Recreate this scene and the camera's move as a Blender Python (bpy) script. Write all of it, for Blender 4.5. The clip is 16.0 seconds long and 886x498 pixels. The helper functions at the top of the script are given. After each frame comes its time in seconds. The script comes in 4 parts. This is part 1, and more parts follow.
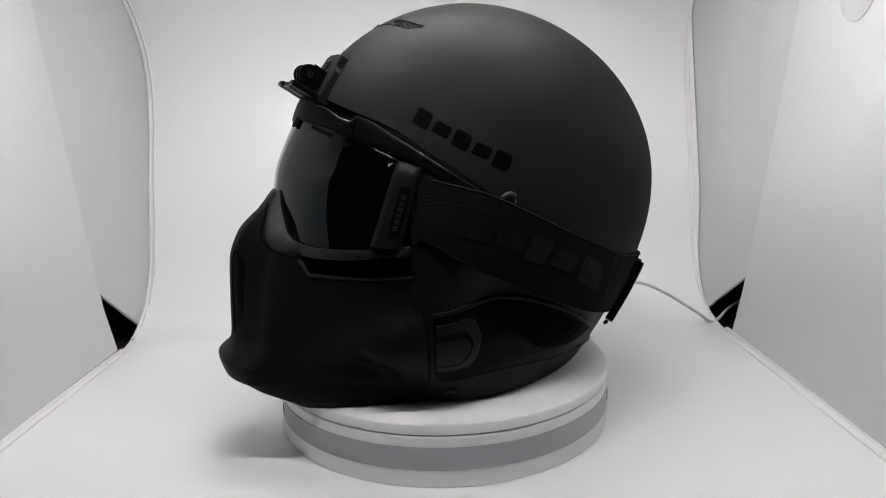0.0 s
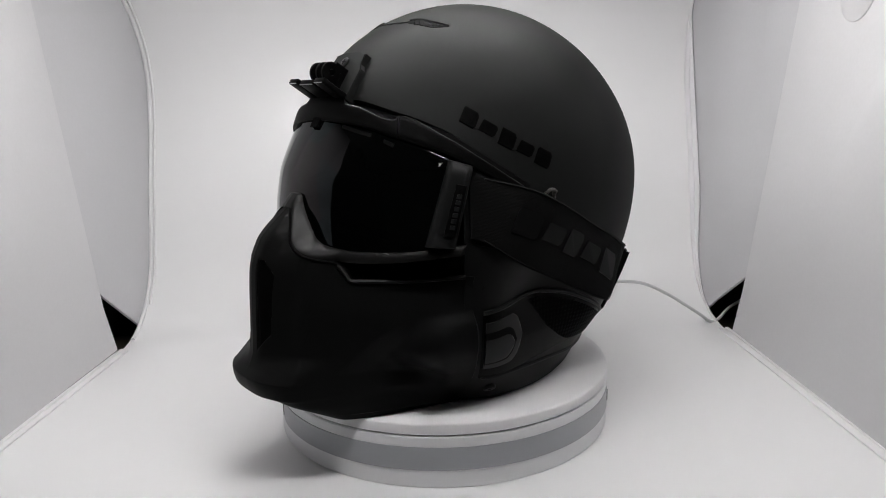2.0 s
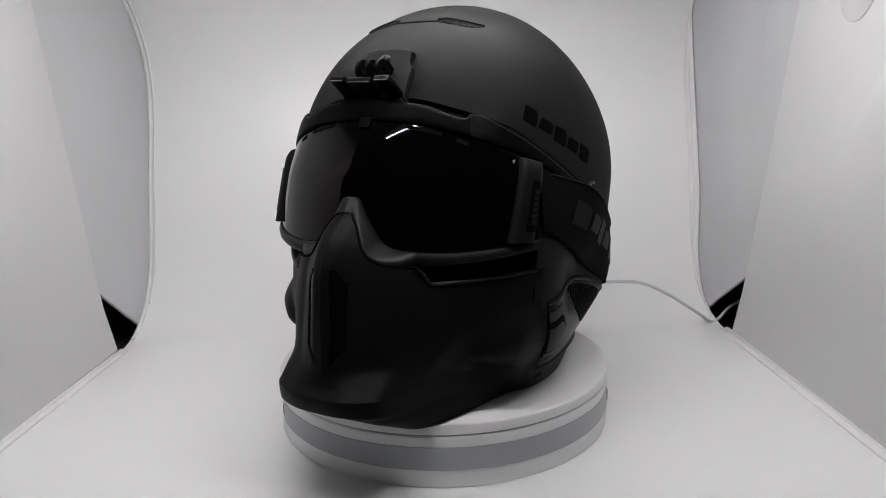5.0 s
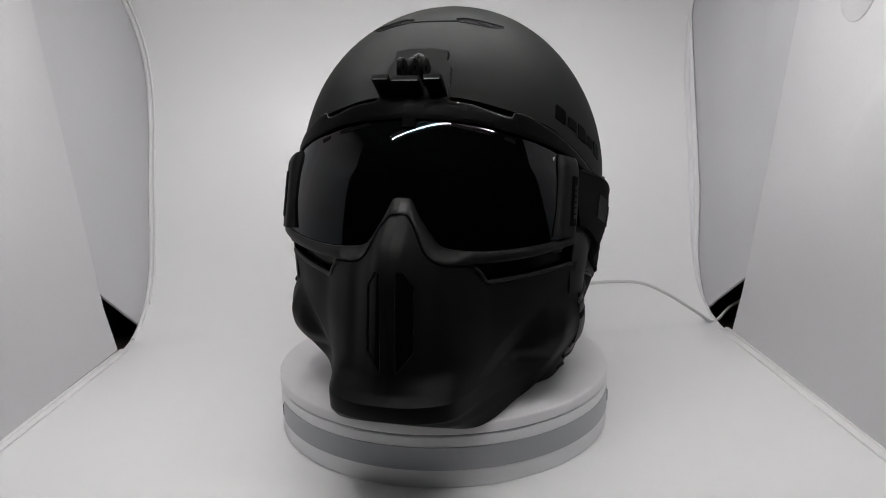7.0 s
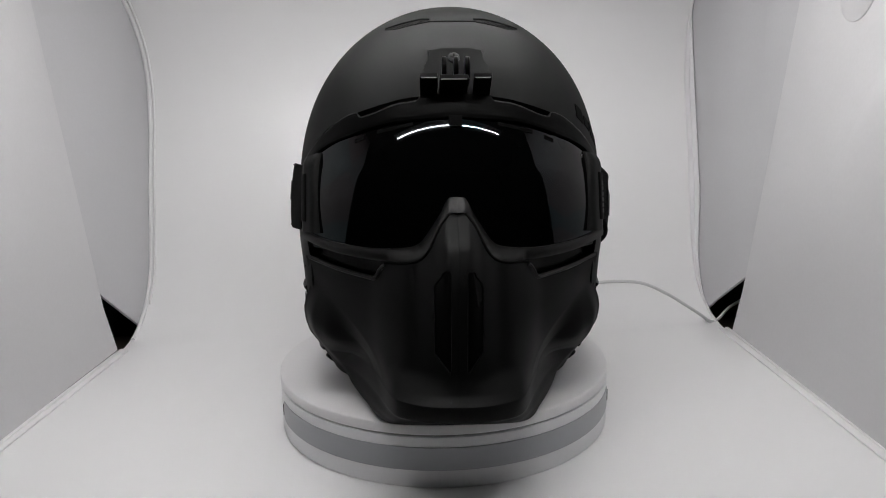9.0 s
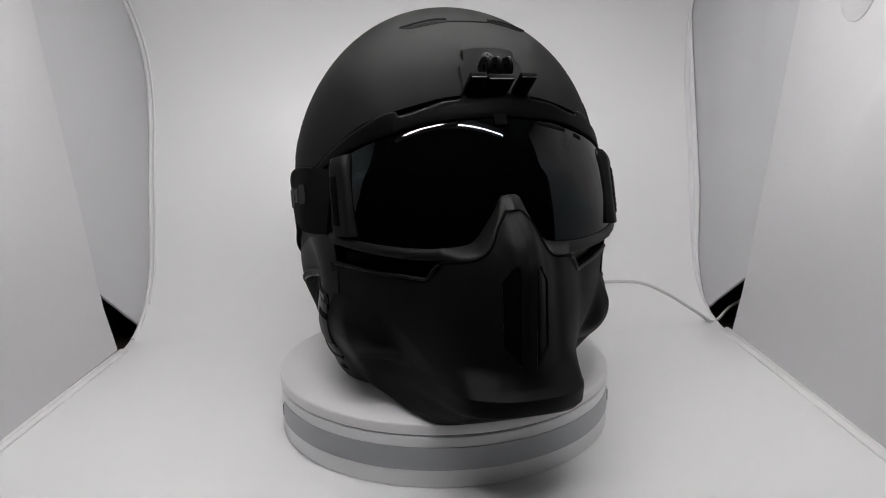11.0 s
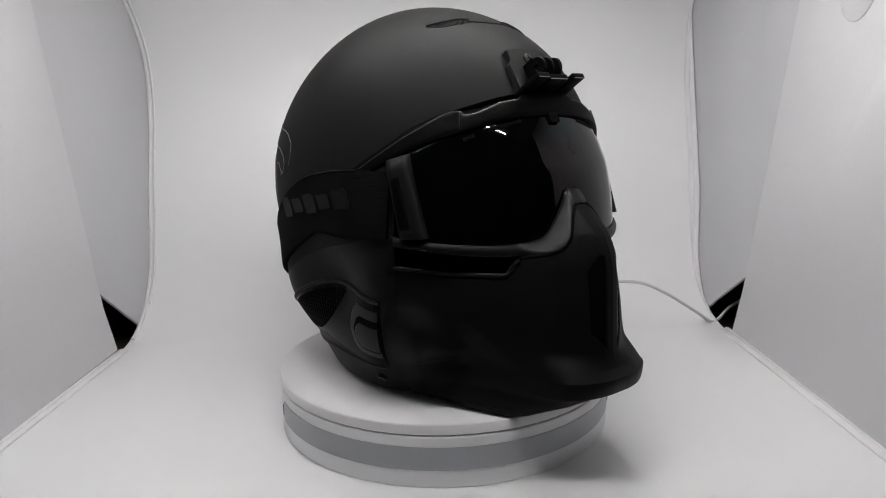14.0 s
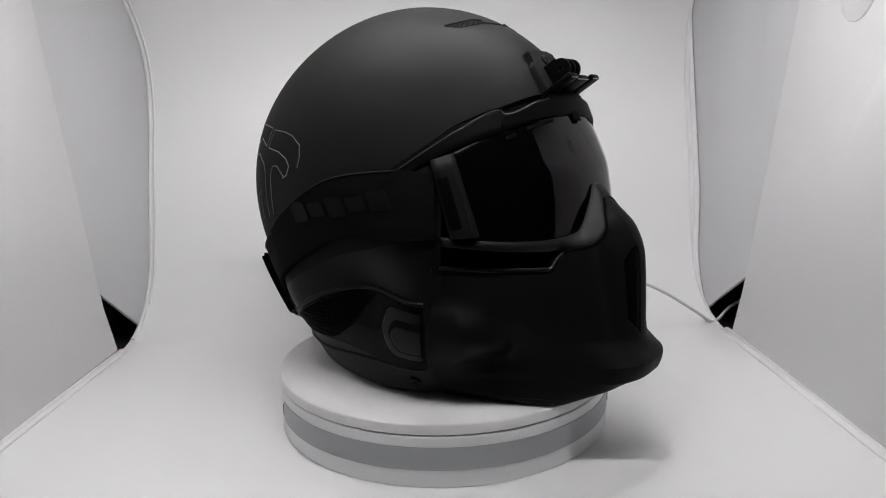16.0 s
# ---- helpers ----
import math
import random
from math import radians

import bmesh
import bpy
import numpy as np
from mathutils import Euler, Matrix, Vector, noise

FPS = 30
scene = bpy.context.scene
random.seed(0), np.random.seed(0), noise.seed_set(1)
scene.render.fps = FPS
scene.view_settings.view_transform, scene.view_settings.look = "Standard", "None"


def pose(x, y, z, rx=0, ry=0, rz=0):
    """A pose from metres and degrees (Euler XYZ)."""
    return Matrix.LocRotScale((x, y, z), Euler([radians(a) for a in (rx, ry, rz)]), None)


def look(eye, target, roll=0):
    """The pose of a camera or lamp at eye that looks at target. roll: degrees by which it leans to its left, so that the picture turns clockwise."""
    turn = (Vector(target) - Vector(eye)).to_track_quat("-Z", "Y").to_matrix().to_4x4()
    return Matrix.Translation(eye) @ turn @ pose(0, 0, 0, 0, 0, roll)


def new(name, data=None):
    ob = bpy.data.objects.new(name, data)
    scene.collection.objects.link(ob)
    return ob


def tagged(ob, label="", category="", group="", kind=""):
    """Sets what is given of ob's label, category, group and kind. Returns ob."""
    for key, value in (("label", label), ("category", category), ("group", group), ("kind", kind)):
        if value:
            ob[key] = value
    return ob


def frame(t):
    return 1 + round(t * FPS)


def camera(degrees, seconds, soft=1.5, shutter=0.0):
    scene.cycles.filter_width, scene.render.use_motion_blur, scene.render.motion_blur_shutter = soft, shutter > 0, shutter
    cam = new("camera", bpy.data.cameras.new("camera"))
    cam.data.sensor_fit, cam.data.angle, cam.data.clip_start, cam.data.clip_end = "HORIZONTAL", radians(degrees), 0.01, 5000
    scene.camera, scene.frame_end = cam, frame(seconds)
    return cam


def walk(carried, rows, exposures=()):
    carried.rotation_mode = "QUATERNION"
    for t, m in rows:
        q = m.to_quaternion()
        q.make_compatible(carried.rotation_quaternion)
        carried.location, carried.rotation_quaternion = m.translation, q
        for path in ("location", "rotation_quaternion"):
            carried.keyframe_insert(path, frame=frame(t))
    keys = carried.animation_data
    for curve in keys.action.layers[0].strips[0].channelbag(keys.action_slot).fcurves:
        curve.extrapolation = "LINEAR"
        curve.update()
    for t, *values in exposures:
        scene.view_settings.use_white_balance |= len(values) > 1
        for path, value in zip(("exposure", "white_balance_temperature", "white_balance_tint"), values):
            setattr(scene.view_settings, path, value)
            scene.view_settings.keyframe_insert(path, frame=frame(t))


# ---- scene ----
# Camera: on a stand before the open front of a 60 cm photo box.
cam = camera(64.27, 16.0, soft=1.0)
EYE = Vector((0.0, -0.5259, 0.2339))
AIM = EYE + Vector((0.00279, 0.97988, -0.19957))
STAND = look(EYE, AIM, -1.249)
walk(cam, [(0.0, STAND), (16.0, STAND)], exposures=[(0.0, 0.32), (2.0, 0.25), (4.0, 0.13), (7.0, 0.0), (12.5, 0.0), (14.0, 0.06), (16.0, 0.16)])

# ---- world and light ----
world = bpy.data.worlds.new("dim_room")
scene.world = world
world.use_nodes = True
world.node_tree.nodes["Background"].inputs["Color"].default_value = (0.02, 0.02, 0.022, 1)
world.node_tree.nodes["Background"].inputs["Strength"].default_value = 0.3
LED_POWER = 121.0


# ---- materials ----
def material(name, color, rough=0.5, metal=0.0, grain=0.0, grain_scale=900.0, bump=0.0, wear=0.0, wear_scale=25.0,
             coat=0.0, spec=0.5, rough_var=0.0, tint=(1.0, 1.0, 1.0)):
    """Painted or moulded surface: colour varied at two scales, roughness variation and fine relief."""
    m = bpy.data.materials.new(name)
    m.use_nodes = True
    n, l = m.node_tree.nodes, m.node_tree.links
    b = n["Principled BSDF"]
    b.inputs["Roughness"].default_value = rough
    b.inputs["Metallic"].default_value = metal
    b.inputs["Coat Weight"].default_value = coat
    b.inputs["Specular IOR Level"].default_value = spec
    b.inputs["Specular Tint"].default_value = (*tint, 1)
    tc = n.new("ShaderNodeTexCoord")
    fine = n.new("ShaderNodeTexNoise")
    fine.inputs["Scale"].default_value = grain_scale
    fine.inputs["Detail"].default_value = 3
    l.new(tc.outputs["Object"], fine.inputs["Vector"])
    broad = n.new("ShaderNodeTexNoise")
    broad.inputs["Scale"].default_value = wear_scale
    broad.inputs["Detail"].default_value = 5
    l.new(tc.outputs["Object"], broad.inputs["Vector"])
    ramp = n.new("ShaderNodeMapRange")
    ramp.inputs["To Min"].default_value = 1 - wear
    ramp.inputs["To Max"].default_value = 1 + wear
    l.new(broad.outputs["Fac"], ramp.inputs["Value"])
    ramp2 = n.new("ShaderNodeMapRange")
    ramp2.inputs["To Min"].default_value = 1 - grain
    ramp2.inputs["To Max"].default_value = 1 + grain
    l.new(fine.outputs["Fac"], ramp2.inputs["Value"])
    mul = n.new("ShaderNodeMath")
    mul.operation = "MULTIPLY"
    l.new(ramp.outputs[0], mul.inputs[0])
    l.new(ramp2.outputs[0], mul.inputs[1])
    col = n.new("ShaderNodeVectorMath")
    col.operation = "SCALE"
    col.inputs[0].default_value = color
    l.new(mul.outputs[0], col.inputs["Scale"])
    l.new(col.outputs[0], b.inputs["Base Color"])
    if rough_var:
        rr = n.new("ShaderNodeMapRange")
        rr.inputs["To Min"].default_value = max(rough - rough_var, 0.0)
        rr.inputs["To Max"].default_value = rough + rough_var
        l.new(broad.outputs["Fac"], rr.inputs["Value"])
        l.new(rr.outputs[0], b.inputs["Roughness"])
    if bump:
        bp = n.new("ShaderNodeBump")
        bp.inputs["Strength"].default_value = bump
        bp.inputs["Distance"].default_value = 0.0006
        l.new(fine.outputs["Fac"], bp.inputs["Height"])
        l.new(bp.outputs[0], b.inputs["Normal"])
    return m


def weave_material(name, color, scale, rough=0.9):
    """Woven elastic: fine ribs as relief."""
    m = material(name, color, rough, grain=0.25, grain_scale=1500, wear=0.15, spec=0.08)
    n, l = m.node_tree.nodes, m.node_tree.links
    w = n.new("ShaderNodeTexWave")
    w.bands_direction = "Z"
    w.inputs["Scale"].default_value = scale
    w.inputs["Distortion"].default_value = 1.0
    tc = n.new("ShaderNodeTexCoord")
    l.new(tc.outputs["Object"], w.inputs["Vector"])
    bp = n.new("ShaderNodeBump")
    bp.inputs["Strength"].default_value = 0.4
    bp.inputs["Distance"].default_value = 0.0005
    l.new(w.outputs["Fac"], bp.inputs["Height"])
    l.new(bp.outputs[0], n["Principled BSDF"].inputs["Normal"])
    return m


def mesh_material(name):
    """Perforated black plastic: round dimples as relief and tone."""
    m = material(name, (0.0010, 0.0010, 0.0010), 0.55, grain=0.2, spec=0.012)
    n, l = m.node_tree.nodes, m.node_tree.links
    v = n.new("ShaderNodeTexVoronoi")
    v.inputs["Scale"].default_value = 330
    v.inputs["Randomness"].default_value = 0.15
    tc = n.new("ShaderNodeTexCoord")
    l.new(tc.outputs["Object"], v.inputs["Vector"])
    bp = n.new("ShaderNodeBump")
    bp.inputs["Strength"].default_value = 0.9
    bp.inputs["Distance"].default_value = 0.0012
    l.new(v.outputs["Distance"], bp.inputs["Height"])
    bp.invert = True
    l.new(bp.outputs[0], n["Principled BSDF"].inputs["Normal"])
    return m


def glow_material(name, color, strength):
    m = bpy.data.materials.new(name)
    m.use_nodes = True
    n = m.node_tree.nodes
    n["Principled BSDF"].inputs["Emission Color"].default_value = (*color, 1)
    n["Principled BSDF"].inputs["Emission Strength"].default_value = strength
    n["Principled BSDF"].inputs["Base Color"].default_value = (0.8, 0.8, 0.8, 1)
    return m


MATTE = material("matte_black_paint", (0.0055, 0.0058, 0.0057), 0.66, grain=0.12, grain_scale=1400, bump=0.05,
                 wear=0.10, wear_scale=18, rough_var=0.04, spec=0.10)
MASK = material("matte_black_moulding", (0.0042, 0.0043, 0.0043), 0.50, grain=0.12, grain_scale=1400, bump=0.05,
                wear=0.12, wear_scale=22, rough_var=0.05, spec=0.085)
# ear cover plastic; darker than the shell partly to paint the shadow there
COVER = material("soft_black_plastic", (0.0042, 0.0044, 0.0044), 0.5, grain=0.12, bump=0.05, wear=0.12, rough_var=0.05, spec=0.13)
# rear flaps: one even tone, darker and bluer than the front panels
FLAP = material("darker_lining", (0.515, 0.512, 0.528), 0.55, grain=0.03, grain_scale=350, wear=0.03, wear_scale=6, bump=0.12)
SATIN = material("satin_black_plastic", (0.0015, 0.0015, 0.0015), 0.45, grain=0.1, bump=0.05, wear=0.15, rough_var=0.05, spec=0.035)
TRIM = material("satin_trim_plastic", (0.0052, 0.0052, 0.0051), 0.44, grain=0.1, bump=0.04, wear=0.12, rough_var=0.05, spec=0.21)
GLOSS = material("gloss_black_plastic", (0.0026, 0.0026, 0.0026), 0.22, grain=0.05, wear=0.1, rough_var=0.04, spec=0.05)
RUBBER = material("black_foam", (0.0028, 0.0028, 0.0028), 0.9, grain=0.3, bump=0.4, wear=0.2, spec=0.05)
PRINT = material("black_print", (0.0005, 0.0005, 0.0005), 0.6, wear=0.1, spec=0.02)
LENS = material("smoked_mirror_lens", (0.0009, 0.0010, 0.0010), 0.03, wear=0.2, spec=0.21, tint=(0.72, 0.93, 1.0))


def add_film(mat, scale):
    """Thin mirror coating whose patches tint the gloss faintly teal, grey and rose."""
    n, l = mat.node_tree.nodes, mat.node_tree.links
    tc = n.new("ShaderNodeTexCoord")
    v = n.new("ShaderNodeTexVoronoi")
    v.inputs["Scale"].default_value = scale
    l.new(tc.outputs["Object"], v.inputs["Vector"])
    r = n.new("ShaderNodeValToRGB")
    r.color_ramp.elements[0].color = (0.46, 0.85, 0.98, 1)
    r.color_ramp.elements[1].color = (1.0, 0.76, 0.80, 1)
    mid = r.color_ramp.elements.new(0.5)
    mid.color = (0.72, 0.85, 0.92, 1)
    l.new(v.outputs["Color"], r.inputs["Fac"])
    l.new(r.outputs["Color"], n["Principled BSDF"].inputs["Specular Tint"])


add_film(LENS, 26.0)
CLIP = material("black_clip_plastic", (0.0050, 0.0052, 0.0053), 0.48, grain=0.1, bump=0.05, wear=0.1, spec=0.10)
GREYPLASTIC = material("dark_grey_plastic", (0.006, 0.0063, 0.0066), 0.42, grain=0.1, bump=0.05, wear=0.1, spec=0.17)
STRAP = weave_material("black_elastic", (0.0025, 0.0025, 0.0025), 700)
STRAPLOGO = material("raised_black_silicone", (0.0034, 0.0034, 0.0035), 0.5, wear=0.1, spec=0.08)
# much paler than the brow: a highlight put into the colour
EDGE = material("edge_glint_tone", (0.016, 0.016, 0.016), 0.35, wear=0.3, wear_scale=40, spec=0.3)
STITCH = material("grey_thread", (0.018, 0.018, 0.018), 0.8, spec=0.1)
PERF = mesh_material("perforated_black_plastic")
OUTLINE = material("grey_outline_print", (0.07, 0.072, 0.07), 0.5, wear=0.3, wear_scale=60)
STEEL = material("black_steel_screw", (0.006, 0.006, 0.006), 0.5, metal=0.0, spec=0.2, wear=0.2)
LOOP = material("brown_grey_cord", (0.05, 0.046, 0.040), 0.5, wear=0.2)
PALE = material("pale_print", (0.28, 0.28, 0.28), 0.5)
CHROME = material("pale_arm_plastic", (0.16, 0.16, 0.16), 0.35, wear=0.3, wear_scale=200)
WHITE = material("white_plastic", (0.80, 0.80, 0.81), 0.38, grain=0.02, wear=0.02, bump=0.02)
WHITETOP = material("white_platter_plastic", (0.80, 0.79, 0.80), 0.5, grain=0.03, wear=0.02, bump=0.05)
GREYBAND = material("grey_satin_band", (0.36, 0.37, 0.39), 0.3, grain=0.03, wear=0.04)
DARKGAP = material("dark_seam", (0.02, 0.02, 0.02), 0.6)
SHEET = material("white_pvc_sheet", (0.84, 0.835, 0.84), 0.42, grain=0.015, wear=0.015, wear_scale=8, bump=0.03)
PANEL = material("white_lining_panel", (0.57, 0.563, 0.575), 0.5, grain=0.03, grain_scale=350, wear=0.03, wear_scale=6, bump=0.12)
RAIL = material("white_edge_piping", (0.80, 0.79, 0.80), 0.4, wear=0.03)
WIRE = material("grey_white_cable", (0.62, 0.62, 0.62), 0.4, wear=0.05)
DESK = material("dark_desk", (0.022, 0.018, 0.014), 0.45, grain=0.3, grain_scale=60, wear=0.3)
ROOM = material("dark_room_wall", (0.11, 0.11, 0.113), 0.9, wear=0.1, wear_scale=2)
CASE = material("black_case_fabric", (0.02, 0.02, 0.02), 0.8, grain=0.2, bump=0.2)
GLOW = glow_material("led_diffuser", (0.992, 0.98, 0.98), LED_POWER * 4.55)
GLOWREAR = glow_material("led_diffuser_rear", (1.0, 0.99, 0.98), LED_POWER * 6.3)
# top is out of view; its grey stands in for an unlit lining
TOPLINING = material("dimmed_top_lining", (0.20, 0.20, 0.205), 0.8, grain=0.1, bump=0.2, wear=0.1)


# ---- mesh helpers ----
def finish(name, bm, mat, parent=None, label="", smooth=True, sharp=40.0):
    bmesh.ops.recalc_face_normals(bm, faces=bm.faces)
    me = bpy.data.meshes.new(name)
    if smooth:
        for f in bm.faces:
            f.smooth = True
        lim = radians(sharp)
        for e in bm.edges:
            if len(e.link_faces) == 2 and e.calc_face_angle(0) > lim:
                e.smooth = False
    bm.to_mesh(me)
    bm.free()
    me.materials.append(mat)
    ob = new(name, me)
    if parent is not None:
        ob.parent = parent
    if label:
        ob["label"] = label
    return ob


def part(name, bm, mat, parent, label="", **kw):
    return finish(name, bm, mat, parent, label, **kw)


def box(bm, lo, hi, m=Matrix(), bevel=0.0, segs=2):
    vs = [bm.verts.new(m @ Vector((x, y, z))) for x in (lo[0], hi[0]) for y in (lo[1], hi[1]) for z in (lo[2], hi[2])]
    fs = [bm.faces.new([vs[i] for i in q]) for q in ((0, 1, 3, 2), (4, 6, 7, 5), (0, 4, 5, 1), (2, 3, 7, 6), (0, 2, 6, 4), (1, 5, 7, 3))]
    if bevel:
        es = list({e for f in fs for e in f.edges})
        bmesh.ops.bevel(bm, geom=es, offset=bevel, segments=segs, profile=0.5, affect="EDGES")


def lathe(bm, profile, n=96, m=Matrix()):
    """Closed profile of (radius, z) turned round z."""
    rings = []
    for r, z in profile:
        if r < 1e-7:
            rings.append([bm.verts.new(m @ Vector((0, 0, z)))])
        else:
            rings.append([bm.verts.new(m @ Vector((r * math.cos(2 * math.pi * i / n), r * math.sin(2 * math.pi * i / n), z))) for i in range(n)])
    for a, b in zip(rings, rings[1:]):
        for i in range(n):
            j = (i + 1) % n
            if len(a) == 1 and len(b) > 1:
                bm.faces.new((a[0], b[i], b[j]))
            elif len(b) == 1 and len(a) > 1:
                bm.faces.new((a[i], b[0], a[j]))
            elif len(a) > 1:
                bm.faces.new((a[i], b[i], b[j], a[j]))


def slab(bm, fn, nu, nv, inward, closed=False):
    """A curved plate: fn(i/nu, j/nv) is its outer face, inward(point, u, v) its inner one."""
    outer, inner = [], []
    cols = nu if closed else nu + 1
    for i in range(cols):
        a, b = [], []
        for j in range(nv + 1):
            p = Vector(fn(i / nu, j / nv))
            a.append(bm.verts.new(p))
            b.append(bm.verts.new(inward(p, i / nu, j / nv)))
        outer.append(a)
        inner.append(b)
    for i in range(nu):
        k = (i + 1) % cols
        for j in range(nv):
            bm.faces.new((outer[i][j], outer[k][j], outer[k][j + 1], outer[i][j + 1]))
            bm.faces.new((inner[i][j], inner[i][j + 1], inner[k][j + 1], inner[k][j]))
        for j in (0, nv):
            bm.faces.new((outer[i][j], inner[i][j], inner[k][j], outer[k][j]))
    if not closed:
        for i in (0, nu):
            for j in range(nv):
                bm.faces.new((outer[i][j], outer[i][j + 1], inner[i][j + 1], inner[i][j]))


def thicken(bm, inner):
    """Give an open surface an inner face and closed borders."""
    bm.verts.ensure_lookup_table()
    faces, border = list(bm.faces), [e for e in bm.edges if len(e.link_faces) == 1]
    copy = {v: bm.verts.new(inner(v.co)) for v in list(bm.verts)}
    for f in faces:
        bm.faces.new([copy[v] for v in reversed(f.verts)])
    for e in border:
        a, b = e.verts
        bm.faces.new((a, b, copy[b], copy[a]))


def tube(bm, pts, r, n=8):
    """Round bar along a line of points, with closed ends."""
    pts = [Vector(p) for p in pts]
    rings = []
    up = Vector((0.123, 0.456, 0.88))
    for i, p in enumerate(pts):
        d = (pts[min(i + 1, len(pts) - 1)] - pts[max(i - 1, 0)]).normalized()
        s = d.cross(up).normalized()
        t = d.cross(s)
        rings.append([bm.verts.new(p + r * (math.cos(2 * math.pi * k / n) * s + math.sin(2 * math.pi * k / n) * t)) for k in range(n)])
    for a, b in zip(rings, rings[1:]):
        for k in range(n):
            bm.faces.new((a[k], b[k], b[(k + 1) % n], a[(k + 1) % n]))
    bm.faces.new(rings[0][::-1])
    bm.faces.new(rings[-1])


def lerp_table(table, x):
    """Smooth curve through rows (x, y)."""
    if x <= table[0][0]:
        return table[0][1]
    if x >= table[-1][0]:
        return table[-1][1]
    for i in range(len(table) - 1):
        (x0, y0), (x1, y1) = table[i], table[i + 1]
        if x0 <= x <= x1:
            h = x1 - x0
            s = (y1 - y0) / h
            sl = (y0 - table[i - 1][1]) / (x0 - table[i - 1][0]) if i > 0 else s
            sr = (table[i + 2][1] - y1) / (table[i + 2][0] - x1) if i + 2 < len(table) else s
            m0 = 0 if sl * s <= 0 else 2 * sl * s / (sl + s)
            m1 = 0 if sr * s <= 0 else 2 * sr * s / (sr + s)
            t = (x - x0) / h
            return (y0 * (1 + 2 * t) * (1 - t) ** 2 + h * m0 * t * (1 - t) ** 2 + y1 * t * t * (3 - 2 * t) + h * m1 * t * t * (t - 1))


# ---- the photo box ----
LEFT, RIGHT, FRONT, TOP = -0.322, 0.292, -0.215, 0.43
SIDE_FRONT = -0.172
# section of the white sheet: floor, sweep, back, sweep to the top
SWEEP = [(-0.215, 0.0), (-0.1, 0.0), (0.05, 0.0), (0.14, 0.0), (0.175, 0.006), (0.205, 0.026), (0.225, 0.052), (0.238, 0.085), (0.25, 0.14),
         (0.266, 0.20), (0.275, 0.245), (0.274, 0.280), (0.265, 0.308), (0.246, 0.335), (0.218, 0.360), (0.183, 0.388), (0.15, 0.42)]


def sweep_point(s):
    """Point of the sheet's section at s from 0 to 1, smoothed."""
    n = len(SWEEP) - 1
    x = min(max(s * n, 0), n - 1e-6)
    i = int(x)
    t = x - i
    p = [Vector(SWEEP[min(max(k, 0), n)]) for k in (i - 1, i, i + 1, i + 2)]
    return 0.5 * ((2 * p[1]) + (p[2] - p[0]) * t + (2 * p[0] - 5 * p[1] + 4 * p[2] - p[3]) * t * t + (3 * p[1] - p[0] - 3 * p[2] + p[3]) * t ** 3)


LATE = [(0.20, 0.0), (0.245, 0.004), (0.28, 0.009), (0.308, 0.018), (0.335, 0.030), (0.36, 0.040), (0.388, 0.046), (0.42, 0.05)]


def sheet_y(x, y, z):
    """The sheet stands 4 cm deeper at its right edge."""
    u = (x - LEFT) / (RIGHT - LEFT)
    k = min(max((y - 0.12) / 0.08, 0), 1)
    return y + u * (k * 0.038 + lerp_table(LATE, z))


def build_backdrop():
    bm = bmesh.new()
    nx, ns = 8, 150
    def outer(u, v):
        x = LEFT + (RIGHT - LEFT) * u
        q = sweep_point(v)
        return (x, sheet_y(x, q[0], q[1]), q[1])
    def out(p, u, v):
        d = Vector((0, p.y * (1 if p.y > 0.1 else 0), p.z - 0.2)).normalized()
        return p + 0.002 * d
    slab(bm, outer, nx, ns, out)
    ob = finish("backdrop", bm, SHEET)
    tagged(ob, "white glossy sheet sweeping from floor to back to top", "backdrop", kind="structure")


def flap(name, outline, x, side):
    """Rear lining flap: flat against the sheet's edge, bent outwards behind the front panel."""
    bm = bmesh.new()
    bm.faces.new([bm.verts.new((0, y, z)) for y, z in outline])
    for k in range(9):
        geom = bm.verts[:] + bm.edges[:] + bm.faces[:]
        bmesh.ops.bisect_plane(bm, geom=geom, plane_co=(0, 0.06 + 0.02 * k, 0), plane_no=(0, 1, 0))
    for v in bm.verts:
        k = max(0.0, 0.20 - v.co.y)
        v.co.x = x + side * (0.0085 * min(k / 0.06, 1) + 0.004 * k)
    thicken(bm, lambda p: p + Vector((side * 0.003, 0, 0)))
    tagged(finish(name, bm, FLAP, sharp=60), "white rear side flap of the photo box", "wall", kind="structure")


